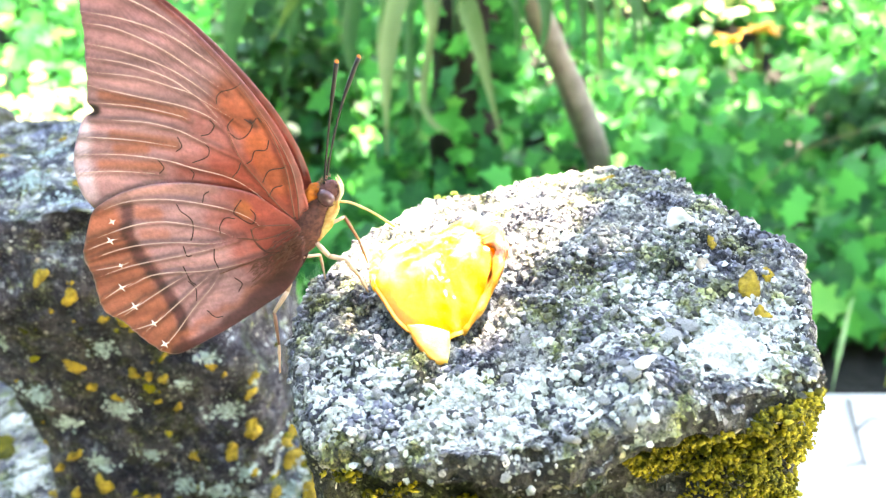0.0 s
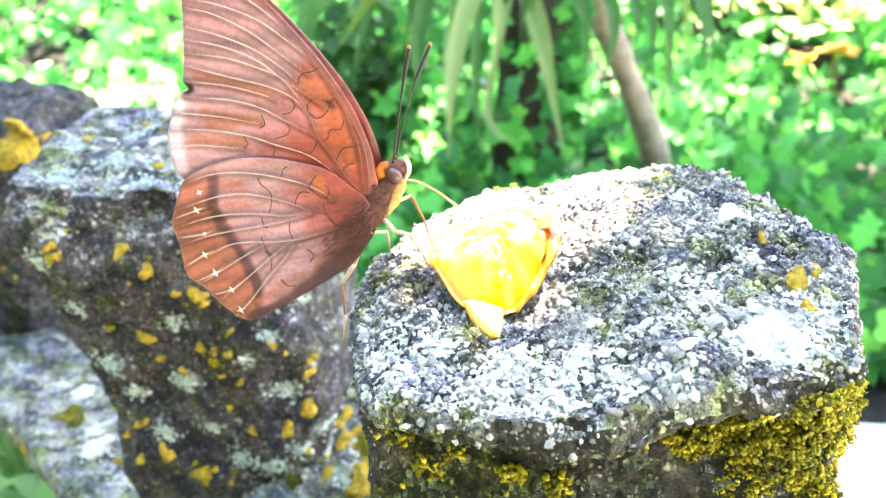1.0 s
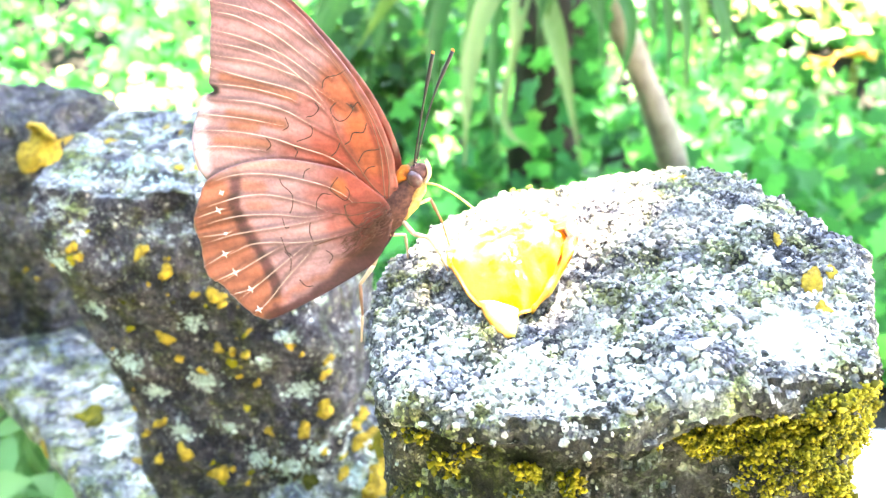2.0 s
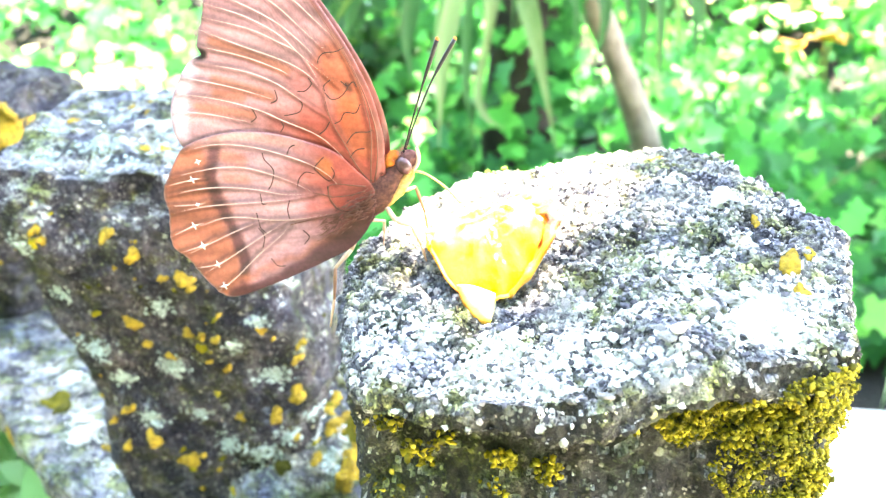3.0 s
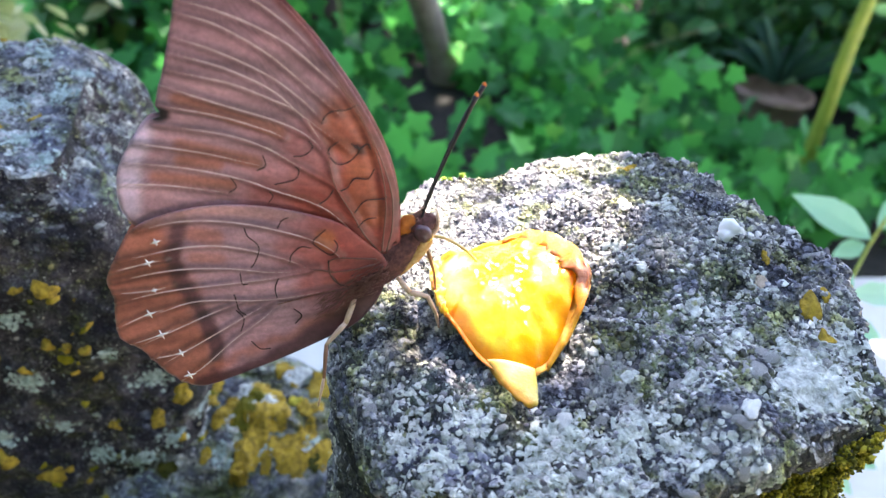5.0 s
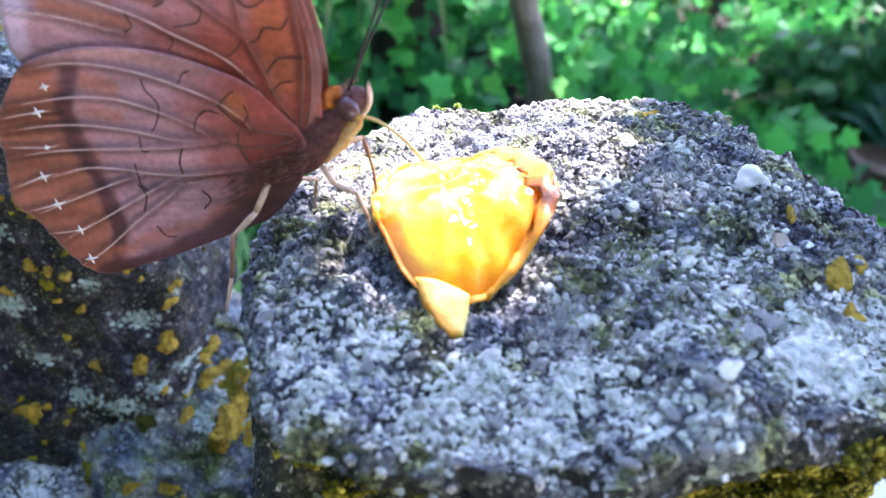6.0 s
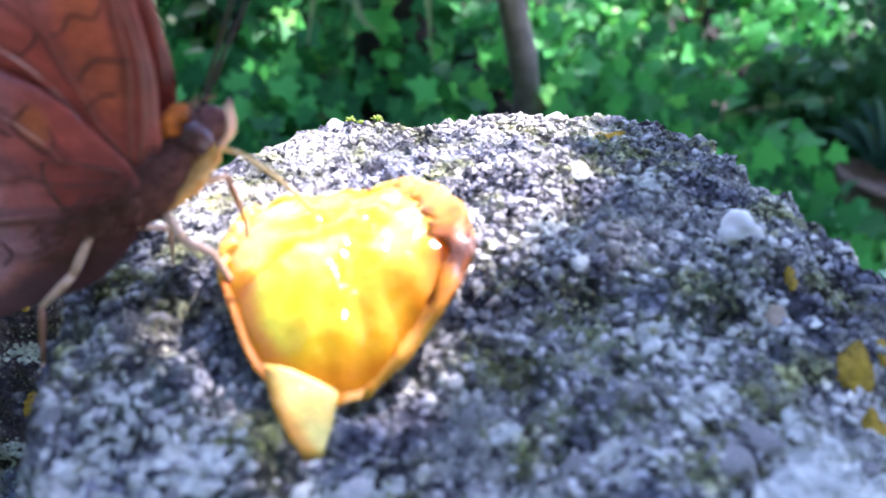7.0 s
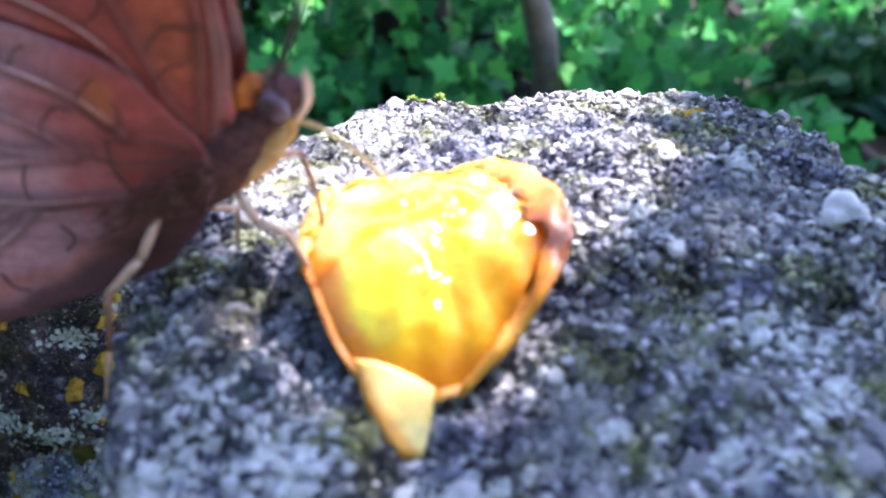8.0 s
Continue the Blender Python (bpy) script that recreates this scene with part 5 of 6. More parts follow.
    tube(bm, [p * 0.001 for p in spline([(6.6, 1.6, 1.8), (8.4, 1.8, 1.4), (11.2, 2.6, -0.6), (13.6, 4.6, -3.8)], 14)], 0.0002, 7)
    part("proboscis", bm, TONGUE, head, "yellow proboscis reaching to the fruit")

    def leg(pts, radii, material, label=""):
        upper = None
        for (a, b), (ra, rb), m in zip(zip(pts, pts[1:]), zip(radii, radii[1:]), material):
            bm = bmesh.new()
            a, b = Vector(a) * 0.001, Vector(b) * 0.001
            tube(bm, [a, a * 0.7 + b * 0.3, a * 0.3 + b * 0.7, b], [ra * 0.001 * 0.9, ra * 0.00112, rb * 0.0011, rb * 0.001 * 0.9], 8)
            if upper is None:
                upper = part("leg", bm, m, ob, label)
            else:
                part("leg_segment", bm, m, upper)
        return upper

    hind_leg = leg([(-1.6, 0.6, -8.6), (-2.6, -0.6, -11.8), (-5.0, -1.4, -15.0), (-5.1, -1.8, -20.6), (-5.7, -2.2, -25.6)], [0.34, 0.36, 0.28, 0.22, 0.14], (LEG, LEG, LEG_BROWN, LEG), "thin pale hind leg")
    leg([(2.6, 0.7, -4.4), (4.4, 0.0, -6.2), (6.8, -0.2, -6.6), (8.4, 0.5, -10.0), (9.2, 1.2, -13.0)], [0.34, 0.36, 0.30, 0.26, 0.16], (LEG, LEG, LEG, LEG), "thin pale front leg on the peel")
    leg([(4.6, 2.6, -2.2), (6.5, 3.6, -1.6), (8.0, 4.4, -6.0), (8.8, 4.8, -10.2)], [0.26, 0.26, 0.2, 0.14], (LEG, LEG_BROWN, LEG_BROWN), "thin brown leg")
    leg([(-1.2, 3.4, -8.2), (1.2, 5.6, -9.0), (0.6, 8.0, -14.6)], [0.26, 0.24, 0.14], (LEG, LEG), "thin pale leg behind the body")
    return ob, hind_leg


butterfly, hind_leg = butterfly_thing()


# ------------------------------------------------------------ ground, path and bank
def bank(x, y):
    """Height of the ground; a planted bank rises behind the path."""
    foot = 0.93 + 0.05 * math.sin(x * 2.3)
    f = step(foot + 0.45, foot + 2.6, y)
    return 0.60 * f + 0.025 * noise.noise(Vector((x * 2.1, y * 2.1, 0.3))) * step(foot, foot + 0.3, y)


def ground_mesh():
    xs = [-400, -120, -40, -14, -6] + [-4 + 0.16 * k for k in range(51)] + [6, 14, 40, 120, 400]
    ys = [-400, -120, -40, -14, -5, -2, -1, 0, 0.4] + [0.8 + 0.09 * k for k in range(36)] + [6, 14, 40, 120, 400]
    bm = bmesh.new()
    grid = [[bm.verts.new((x, y, bank(x, y) - 0.004)) for x in xs] for y in ys]
    for r0, r1 in zip(grid, grid[1:]):
        for k in range(len(xs) - 1):
            bm.faces.new((r0[k], r0[k + 1], r1[k + 1], r1[k]))
    return bm


ground = thing("ground", ground_mesh(), SOIL, "soil of a planted bank, coloured dark for the shade under ivy", "ground", kind="structure")


def slab(bm, x0, x1, y0, y1, z0, z1, edge=0.006):
    rows = []
    for z, e in ((z0, 0), (z1 - edge, 0), (z1, edge)):
        rows.append([bm.verts.new(p) for p in ((x0 + e, y0 + e, z), (x1 - e, y0 + e, z), (x1 - e, y1 - e, z), (x0 + e, y1 - e, z))])
    for r0, r1 in zip(rows, rows[1:]):
        for k in range(4):
            bm.faces.new((r0[k], r0[(k + 1) % 4], r1[(k + 1) % 4], r1[k]))
    bm.faces.new(rows[-1])
    bm.faces.new(rows[0][::-1])


bm = bmesh.new()
slab(bm, 0.10, 6.0, -3.0, 0.40, -0.05, 0.012)
slab(bm, -0.01, 6.0, 0.402, 0.84, -0.05, 0.012)
pavement = thing("pavement", bm, CONCRETE, "pale concrete garden path in bright light", "path", kind="structure", smooth=False)


# Unseen dark slabs, added to keep skylight off the front faces.
SKY_BLOCK = plain_material("sky_block_green", (0.010, 0.022, 0.008), (0.03, 0.06, 0.018), 8, 0.95, 0.03)
bm = bmesh.new()
slab(bm, -4.5, 4.5, -1.9, -1.4, -0.02, 2.6, 0.05)
slab(bm, -4.5, -4.0, -1.4, 2.0, -0.02, 2.2, 0.05)
thing("sky_blocker", bm, SKY_BLOCK, "unseen dark slabs added to block skylight from behind and left", "hedge", kind="structure", smooth=False)


def leaf_points(lobes):
    """Outline of a leaf, stalk at the origin, 1 long, as half-widths along its length."""
    if lobes == "ivy":
        half = [(0.02, 0.0), (-0.08, 0.30), (0.10, 0.50), (0.26, 0.34), (0.52, 0.56), (0.58, 0.26), (1.0, 0.0)]
    elif lobes == "lance":
        half = [(0.0, 0.0), (0.12, 0.08), (0.35, 0.17), (0.6, 0.16), (0.82, 0.08), (1.0, 0.0)]
    else:
        half = [(0.0, 0.0), (0.12, 0.20), (0.35, 0.36), (0.6, 0.34), (0.85, 0.15), (1.0, 0.0)]
    return half


def add_leaf(bm, m, lobes="ivy", bend=0.18, fold=0.16):
    half = leaf_points(lobes)
    mids = [bm.verts.new(m @ Vector((0, y, -bend * y * y))) for y, w in (half[0], half[len(half) // 2], half[-1])]
    for s in (-1, 1):
        rim = [mids[0]] + [bm.verts.new(m @ Vector((s * w, y, fold * w - bend * y * y))) for y, w in half[1:-1]] + [mids[2]]
        for a, b in zip(rim, rim[1:]):
            if a is mids[0] and b is mids[2]:
                continue
            face = (mids[1], a, b) if s > 0 else (mids[1], b, a)
            if len(set(face)) == 3:
                bm.faces.new(face)


def leaf_pose(rng, p, size, lean=(-0.25, -0.75, 0.62), jitter=0.55):
    n = (Vector(lean) + Vector((rng.gauss(0, jitter), rng.gauss(0, jitter), rng.gauss(0, jitter)))).normalized()
    return Matrix.Translation(p) @ n.to_track_quat("Z", "Y").to_matrix().to_4x4() @ pose(0, 0, 0, 0, 0, rng.gauss(180, 70)) @ Matrix.Scale(size, 4)


def leaf_cloud(rng, count, spot, size, lobes="ivy", lean=(-0.1, -0.75, 0.62), jitter=0.5):
    """Many leaves in one mesh; spot gives the next place."""
    bm = bmesh.new()
    for _ in range(count):
        add_leaf(bm, leaf_pose(rng, spot(rng), size * rng.uniform(0.55, 1.35), lean, jitter), lobes)
    return bm


LEAF_ONE = [None, None, None]
for k in range(3):
    bm = bmesh.new()
    add_leaf(bm, Matrix.Identity(4), "ivy", 0.12 + 0.08 * k, 0.10 + 0.08 * k)
    LEAF_ONE[k] = link_mesh("leaf", bm, IVY)

ivy = holder("ivy", pose(0.2, 1.2, 0.1), "dense bright green ivy covering a bank", "ivy")
rng = random.Random(21)


def on_bank(rng, x0=-2.0, x1=2.5, y0=0.92, y1=3.9, up=0.07):
    while True:
        x, y = rng.uniform(x0, x1), y0 + (y1 - y0) * rng.random() ** 1.25
        if math.hypot(x - 1.0, y - 1.36) < 0.14 or math.hypot((x - 0.285) / 0.55, y - 1.42) < 0.14:
            continue
        if noise.noise(Vector((x * 5.5, y * 5.5, 1.7))) > -0.15 or rng.random() < 0.24:
            if abs(x - 0.96) < 0.13 and 1.1 < y < 1.5:
                return Vector((x, y, bank(x, y) + 0.01 + 0.02 * rng.random()))
            return Vector((x, y, bank(x, y) + rng.random() * up + 0.02 + 0.05 * max(0, noise.noise(Vector((x * 4, y * 4, 5.0))))))


ob = part("foliage", leaf_cloud(rng, 21000, lambda r: on_bank(r) - Vector((0.2, 1.2, 0.1)), 0.045), IVY, ivy, "thick mat of lobed green leaves")
ob["kind"] = "stuff"
for k in range(300):
    p = on_bank(rng, 0.0, 1.25, 0.95, 1.7, 0.13) - Vector((0.2, 1.2, 0.09))
    leaf = new("leaf", LEAF_ONE[k % 3])
    leaf.parent = ivy
    leaf.matrix_basis = leaf_pose(rng, p, 0.043 * rng.uniform(0.7, 1.3))

PALE_LEAF = leaf_material("cream_leaf", (0.28, 0.38, 0.09), (0.48, 0.52, 0.20), (0.68, 0.66, 0.40), 0.4, 0.5)
for x0, y0, wide, deep, count, spread in ((-0.92, 1.42, 0.42, 0.20, 800, 0.08), (-0.37, 1.02, 0.09, 0.08, 600, 0.22), (0.78, 2.5, 0.32, 0.28, 1100, 0.08)):
    pale_plant = holder("ground_cover", pose(x0, y0, bank(x0, y0)), "cream and yellow-green leaved plants in full sun", "plant", "pale ground cover")

    def in_patch(r):
        x, y = r.gauss(0, wide * 0.5), r.gauss(0, deep * 0.5)
        return Vector((x, y, bank(x0 + x, y0 + y) - bank(x0, y0) + 0.10 + spread * r.random()))

    tagged(part("foliage", leaf_cloud(random.Random(int(count)), count, in_patch, 0.026 if wide < 0.1 else 0.045, "oval", (0.1, -0.2, 0.9), 0.4), PALE_LEAF, pale_plant, "pale cream leaves"), kind="stuff")

def shrub_thing(place, size, count, seed):
    """A low bush: bent stems and a cloud of small dark leaves."""
    ob = holder("shrub", place, "dark green leafy shrub on the bank", "shrub", "bank shrubs")
    r = random.Random(seed)

    def spot(r):
        v = Vector((r.gauss(0, 1), r.gauss(0, 1), r.gauss(0, 1))).normalized() * r.random() ** 0.4
        v *= 1 + 0.35 * noise.noise(v * 2.2 + Vector((seed, 0, 0)))
        return Vector((v.x * size[0], v.y * size[1], v.z * size[2] + size[2] * 0.7))

    tagged(part("foliage", leaf_cloud(r, count, spot, 0.036, "oval", (-0.1, -0.5, 0.7), 0.7), SHRUB, ob, "small dark oval leaves"), kind="stuff")
    for k in range(9):
        bm = bmesh.new()
        c, d = math.cos(k * 0.7), math.sin(k * 0.7)
        tube(bm, spline([(0.05 * c, 0.05 * d, -0.16), (0.34 * size[0] * c, 0.38 * size[1] * d, size[2] * 0.3), (0.72 * size[0] * c, 0.7 * size[1] * d, size[2])], 8), [0.008 - 0.0008 * i for i in range(8)], 6)
        part("branch", bm, DARK_BARK, ob)


shrub_thing(pose(1.28, 1.62, 0.12), (0.36, 0.26, 0.20), 2400, 61)
shrub_thing(pose(-0.25, 1.52, 0.06), (0.20, 0.09, 0.25), 1100, 63)
shrub_thing(pose(0.90, 1.58, 0.06), (0.15, 0.10, 0.11), 700, 62)

grass_rng = random.Random(5)
bm = bmesh.new()
for _ in range(5200):
    x, y = grass_rng.uniform(-1.2, 0.08), grass_rng.uniform(0.05, 0.98)
    if x > -0.03 and 0.40 < y < 0.86:
        continue
    h = grass_rng.uniform(0.05, 0.12)
    a = grass_rng.uniform(0, 6.28)
    side = Vector((math.cos(a), math.sin(a), 0)) * 0.004
    bend = Vector((grass_rng.gauss(0, 0.4), grass_rng.gauss(0, 0.4), 0)) * h
    base = Vector((x, y, 0))
    v = [bm.verts.new(q) for q in (base - side, base + side, base + bend * 0.4 + Vector((0, 0, h * 0.7)) + side * 0.7, base + bend * 0.4 + Vector((0, 0, h * 0.7)) - side * 0.7, base + bend + Vector((0, 0, h)))]
    bm.faces.new(v[:4])
    bm.faces.new((v[3], v[2], v[4]))
for _ in range(900):
    x, y = grass_rng.uniform(-0.75, -0.16), grass_rng.uniform(0.02, 0.30)
    add_leaf(bm, leaf_pose(grass_rng, Vector((x, y, grass_rng.uniform(0.02, 0.2))), 0.04 * grass_rng.uniform(0.6, 1.4), (0.1, -0.3, 0.9), 0.4), "oval")
for _ in range(1300):
    a, b = grass_rng.uniform(-60, 360), grass_rng.uniform(-70, 34)
    p = Vector((-0.140 - 0.769 * a * 0.001 + 0.639 * b * 0.001, 0.196 + 0.639 * a * 0.001 + 0.769 * b * 0.001, grass_rng.uniform(0.06, 0.365)))
    add_leaf(bm, leaf_pose(grass_rng, p, 0.03 * grass_rng.uniform(0.6, 1.4), (0.1, -0.6, 0.6), 0.4), "lance" if a > 100 else "oval")
thing("grass", bm, YOUNG, "bright green grass beside the parapet", "grass", kind="stuff")


# ------------------------------------------------------------ the leaning tree, with an unseen crown added for shade
TRUNK = [(0.335, 1.54, 0.0), (0.30, 1.52, 0.10), (0.235, 1.50, 0.245), (0.155, 1.48, 0.40), (0.06, 1.45, 0.62), (-0.02, 1.42, 0.95), (0.02, 1.40, 1.45), (0.10, 1.38, 2.0)]
tree = holder("tree", pose(0.335, 1.54, 0.0), "slender grey-brown leaning tree trunk with an added unseen crown", "tree")
BASE = Vector((0.335, 1.54, 0.0))
bm = bmesh.new()
pts = [Vector(p) - BASE for p in spline(TRUNK, 40)]
tube(bm, pts, [0.029 - 0.00034 * k + 0.002 * math.sin(k * 0.9) for k in range(40)], 14)
for v in bm.verts:
    v.co += Vector((1, 1, 0)) * 0.0025 * rough(v.co, 14, 3)
part("trunk", bm, BARK, tree, "smooth grey-brown trunk")
# Unseen boughs, added to carry the shading leaves.
BOUGHS = [[(0.10, 1.38, 2.0), (0.5, 1.6, 2.0), (1.0, 1.85, 1.9), (1.4, 2.0, 1.88)], [(0.02, 1.40, 1.45), (0.25, 1.25, 1.65), (0.55, 1.1, 1.85), (0.8, 0.95, 1.98)], [(0.06, 1.39, 1.7), (0.3, 1.5, 1.95), (0.7, 1.6, 2.1)],
         [(0.0, 1.41, 1.2), (-0.2, 1.25, 1.5), (-0.3, 0.9, 1.8)], [(0.10, 1.38, 2.0), (0.3, 1.1, 2.2), (0.4, 0.7, 2.3)]]
for l in BOUGHS:
    bm = bmesh.new()
    tube(bm, [Vector(p) - BASE for p in spline(l, 14)], [0.02 - 0.0011 * k for k in range(14)], 8)
    part("limb", bm, BARK, tree)


def shadow_at(p):
    """Where a leaf's shadow falls on the main stone's top, in millimetres."""
    t = (p.z - (Z0 - 0.056)) / SUN.z
    return (p.x - SUN.x * t) * 1000, (p.y - SUN.y * t) * 1000


def sunlit(p, room):
    """Whether a leaf here would shade the gap of sun on the back of the main stone."""
    x, y = shadow_at(p)
    left = -50 if y > 122 else -10.5 + max(0, 101.5 - y) * 0.65
    right = 14 + (y - 113) * 0.36 if y > 108 else 12 - (108 - y) * 1.1
    return left - room < x < right + room and 97 - room < y < 190 + room


crown_rng = random.Random(77)


# Unseen crown leaves added as shade casters, kept clear of the sun gap.
def in_crown(r):
    while True:
        p = Vector((0.62, 1.02, 1.86)) + Vector((r.gauss(0, 0.34), r.gauss(0, 0.34), r.gauss(0, 0.15)))
        if not sunlit(p, 95):
            return p - BASE


def in_high_crown(r):
    while True:
        p = Vector((0.95, 1.9, 2.05)) + Vector((r.gauss(0, 0.52), r.gauss(0, 0.36), r.gauss(0, 0.14)))
        if not sunlit(p, 95):
            return p - BASE


tagged(part("crown", leaf_cloud(crown_rng, 1500, in_high_crown, 0.11, "oval", (0.2, 0.3, 0.9), 0.5), SHRUB, tree, "unseen leaves added overhead to cast shade"), kind="stuff")
tagged(part("crown", leaf_cloud(crown_rng, 2000, in_crown, 0.08, "oval", (0.2, 0.3, 0.9), 0.5), SHRUB, tree, "unseen leaves added overhead to cast shade"), kind="stuff")


# More added leaves, whose shadow darkens the right of the bank.
def in_side_crown(r):
    while True:
        p = Vector((1.38, 1.98, 1.86)) + Vector((r.gauss(0, 0.24), r.gauss(0, 0.20), r.gauss(0, 0.10)))
        if not sunlit(p, 95):
            return p - BASE


tagged(part("crown", leaf_cloud(crown_rng, 800, in_side_crown, 0.10, "oval", (0.2, 0.3, 0.9), 0.5), SHRUB, tree, "unseen leaves added overhead to cast shade"), kind="stuff")


# Unseen leaves added near the stone to sharpen the edge of its sun patch.
def in_low_spray(r):
    while True:
        x, y = r.uniform(-150, 110), r.uniform(20, 320)
        p = mm(x, y, -56) + SUN * r.uniform(0.42, 0.62)
        if not sunlit(p, 8) and p.z > 0.84:
            return p - BASE


# Added limb that carries these shading leaves.
bm = bmesh.new()
tube(bm, [Vector(p) - BASE for p in spline([(-0.02, 1.42, 1.05), (0.10, 1.0, 1.12), (0.2, 0.6, 1.06), (0.24, 0.36, 0.98)], 16)], [0.012 - 0.0006 * k for k in range(16)], 7)
part("limb", bm, BARK, tree)
tagged(part("leaf_spray", leaf_cloud(crown_rng, 6200, in_low_spray, 0.0125, "oval", (0.3, 0.5, 0.8), 0.25), SHRUB, tree, "unseen low leaves added to edge the stone's sun patch"), kind="stuff")


# ------------------------------------------------------------ strap-leaved plant hanging from an added dark stump
def blade(bm, pts, width, twist=0.0):
    """A long channelled leaf along a curve, in two facing layers of one strip."""
    path = spline(pts, 16)
    rows = []
    for i, p in enumerate(path):
        way = (path[min(i + 1, 15)] - path[max(i - 1, 0)]).normalized()
        side = way.cross(Vector((0.3, -0.9, 0.3))).normalized()
        n = side.cross(way)
        f = i / 15
        w = width * (0.35 + 0.65 * step(0, 0.3, f)) * (1 - 0.92 * step(0.55, 1.0, f))
        rows.append([bm.verts.new(p + side * w * s + n * w * 0.35 * abs(s)) for s in (-1, -0.5, 0, 0.5, 1)])
    for r0, r1 in zip(rows, rows[1:]):
        for k in range(4):
            bm.faces.new((r0[k], r0[k + 1], r1[k + 1], r1[k]))


STUMP = Vector((0.05, 1.40, 0.0))
stump = holder("stump", Matrix.Translation(STUMP), "dark stump added in place of a shadow gap, carrying strap leaves", "stump")
# Made-up dark trunk, standing in for a shadow gap in the foliage.
bm = bmesh.new()
tube(bm, [p for p in spline([(0.0, 0.06, -0.02), (0.0, 0.06, 0.2), (-0.01, 0.05, 0.45), (0.0, 0.05, 0.7)], 14)], [0.075 - 0.0015 * k for k in range(14)], 16)
for v in bm.verts:
    v.co += Vector((1, 1, 0)) * 0.02 * rough(v.co, 9, 3)
part("trunk", bm, DARK_BARK, stump)

def on_stump(r):
    a, z = r.uniform(2.6, 6.9), r.random() ** 1.2 * 0.44
    d = 0.07 + 0.05 * r.random() + 0.05 * (1 - z / 0.44)
    return Vector((min(d * math.cos(a) * 1.7 - 0.03, 0.06), 0.05 + d * math.sin(a), z))


strap_seed = random.Random(41)
climber = holder("climbing_ivy", Matrix.Translation(STUMP), "ivy added to cover the stand-in dark stump", "ivy")
tagged(part("foliage", leaf_cloud(random.Random(14), 300, on_stump, 0.04), IVY, climber, "lobed green leaves"), kind="stuff")

for k in range(40):
    leaf = new("leaf", LEAF_ONE[k % 3])
    leaf.parent = climber
    leaf.matrix_basis = leaf_pose(strap_seed, on_stump(strap_seed) - Vector((0, 0.012, 0)), 0.04 * strap_seed.uniform(0.7, 1.3))

strap = holder("strap_plant", Matrix.Translation(STUMP + Vector((0, -0.02, 0.52))), "epiphyte with long drooping green strap leaves, some pale", "plant")
ORIGIN = STUMP + Vector((0, -0.02, 0.52))
HANG = [((-0.06, 0.45), (-0.085, 0.36), (-0.09, 0.19), 0.018, 1), ((0.02, 0.46), (0.05, 0.37), (0.10, 0.185), 0.017, 1), ((-0.045, 0.44), (-0.05, 0.30), (-0.035, 0.20), 0.008, 0),
        ((-0.02, 0.46), (-0.02, 0.40), (-0.025, 0.33), 0.009, 1), ((-0.03, 0.30), (-0.02, 0.24), (0.015, 0.215), 0.007, 1),
        ((-0.2, 0.50), (-0.30, 0.42), (-0.33, 0.26), 0.02, 0), ((-0.15, 0.52), (-0.22, 0.50), (-0.34, 0.42), 0.022, 0), ((-0.12, 0.52), (-0.2, 0.46), (-0.27, 0.36), 0.018, 0),
        ((0.1, 0.5), (0.15, 0.42), (0.14, 0.3), 0.012, 0), ((-0.1, 0.5), (-0.14, 0.38), (-0.13, 0.27), 0.014, 0), ((0.0, 0.5), (0.03, 0.42), (0.06, 0.3), 0.012, 0),
        ((-0.1, 0.53), (-0.25, 0.56), (-0.42, 0.46), 0.022, 0), ((0.06, 0.5), (0.09, 0.45), (0.13, 0.38), 0.012, 0)]
strap_rng = random.Random(3)
for a, b, c, w, pale in HANG:
    bm = bmesh.new()
    y = 1.27 + strap_rng.uniform(-0.05, 0.03)
    blade(bm, [Vector((0.03 * 0.6, 1.32, 0.53)) - ORIGIN, Vector((a[0], y + 0.02, a[1])) - ORIGIN, Vector((b[0], y - 0.01, b[1])) - ORIGIN, Vector((c[0], y, c[1])) - ORIGIN], w)
    part("strap_leaf", bm, STRAP_PALE if pale else STRAP, strap, "pale yellow-green hanging leaf" if pale else "")
for k in range(26):
    a = strap_rng.uniform(-3.0, 0.4)
    r, d = strap_rng.uniform(0.10, 0.32), strap_rng.uniform(0.02, 0.26)
    out = Vector((math.cos(a), math.sin(a) * 0.6, 0))
    bm = bmesh.new()
    blade(bm, [Vector((0, 0, 0)), out * r * 0.5 + Vector((0, 0, 0.06)), out * r + Vector((0, 0, 0.02 - d * 0.4)), out * r * 1.15 + Vector((0, 0, -d))], strap_rng.uniform(0.008, 0.016))
    part("strap_leaf", bm, STRAP, strap)


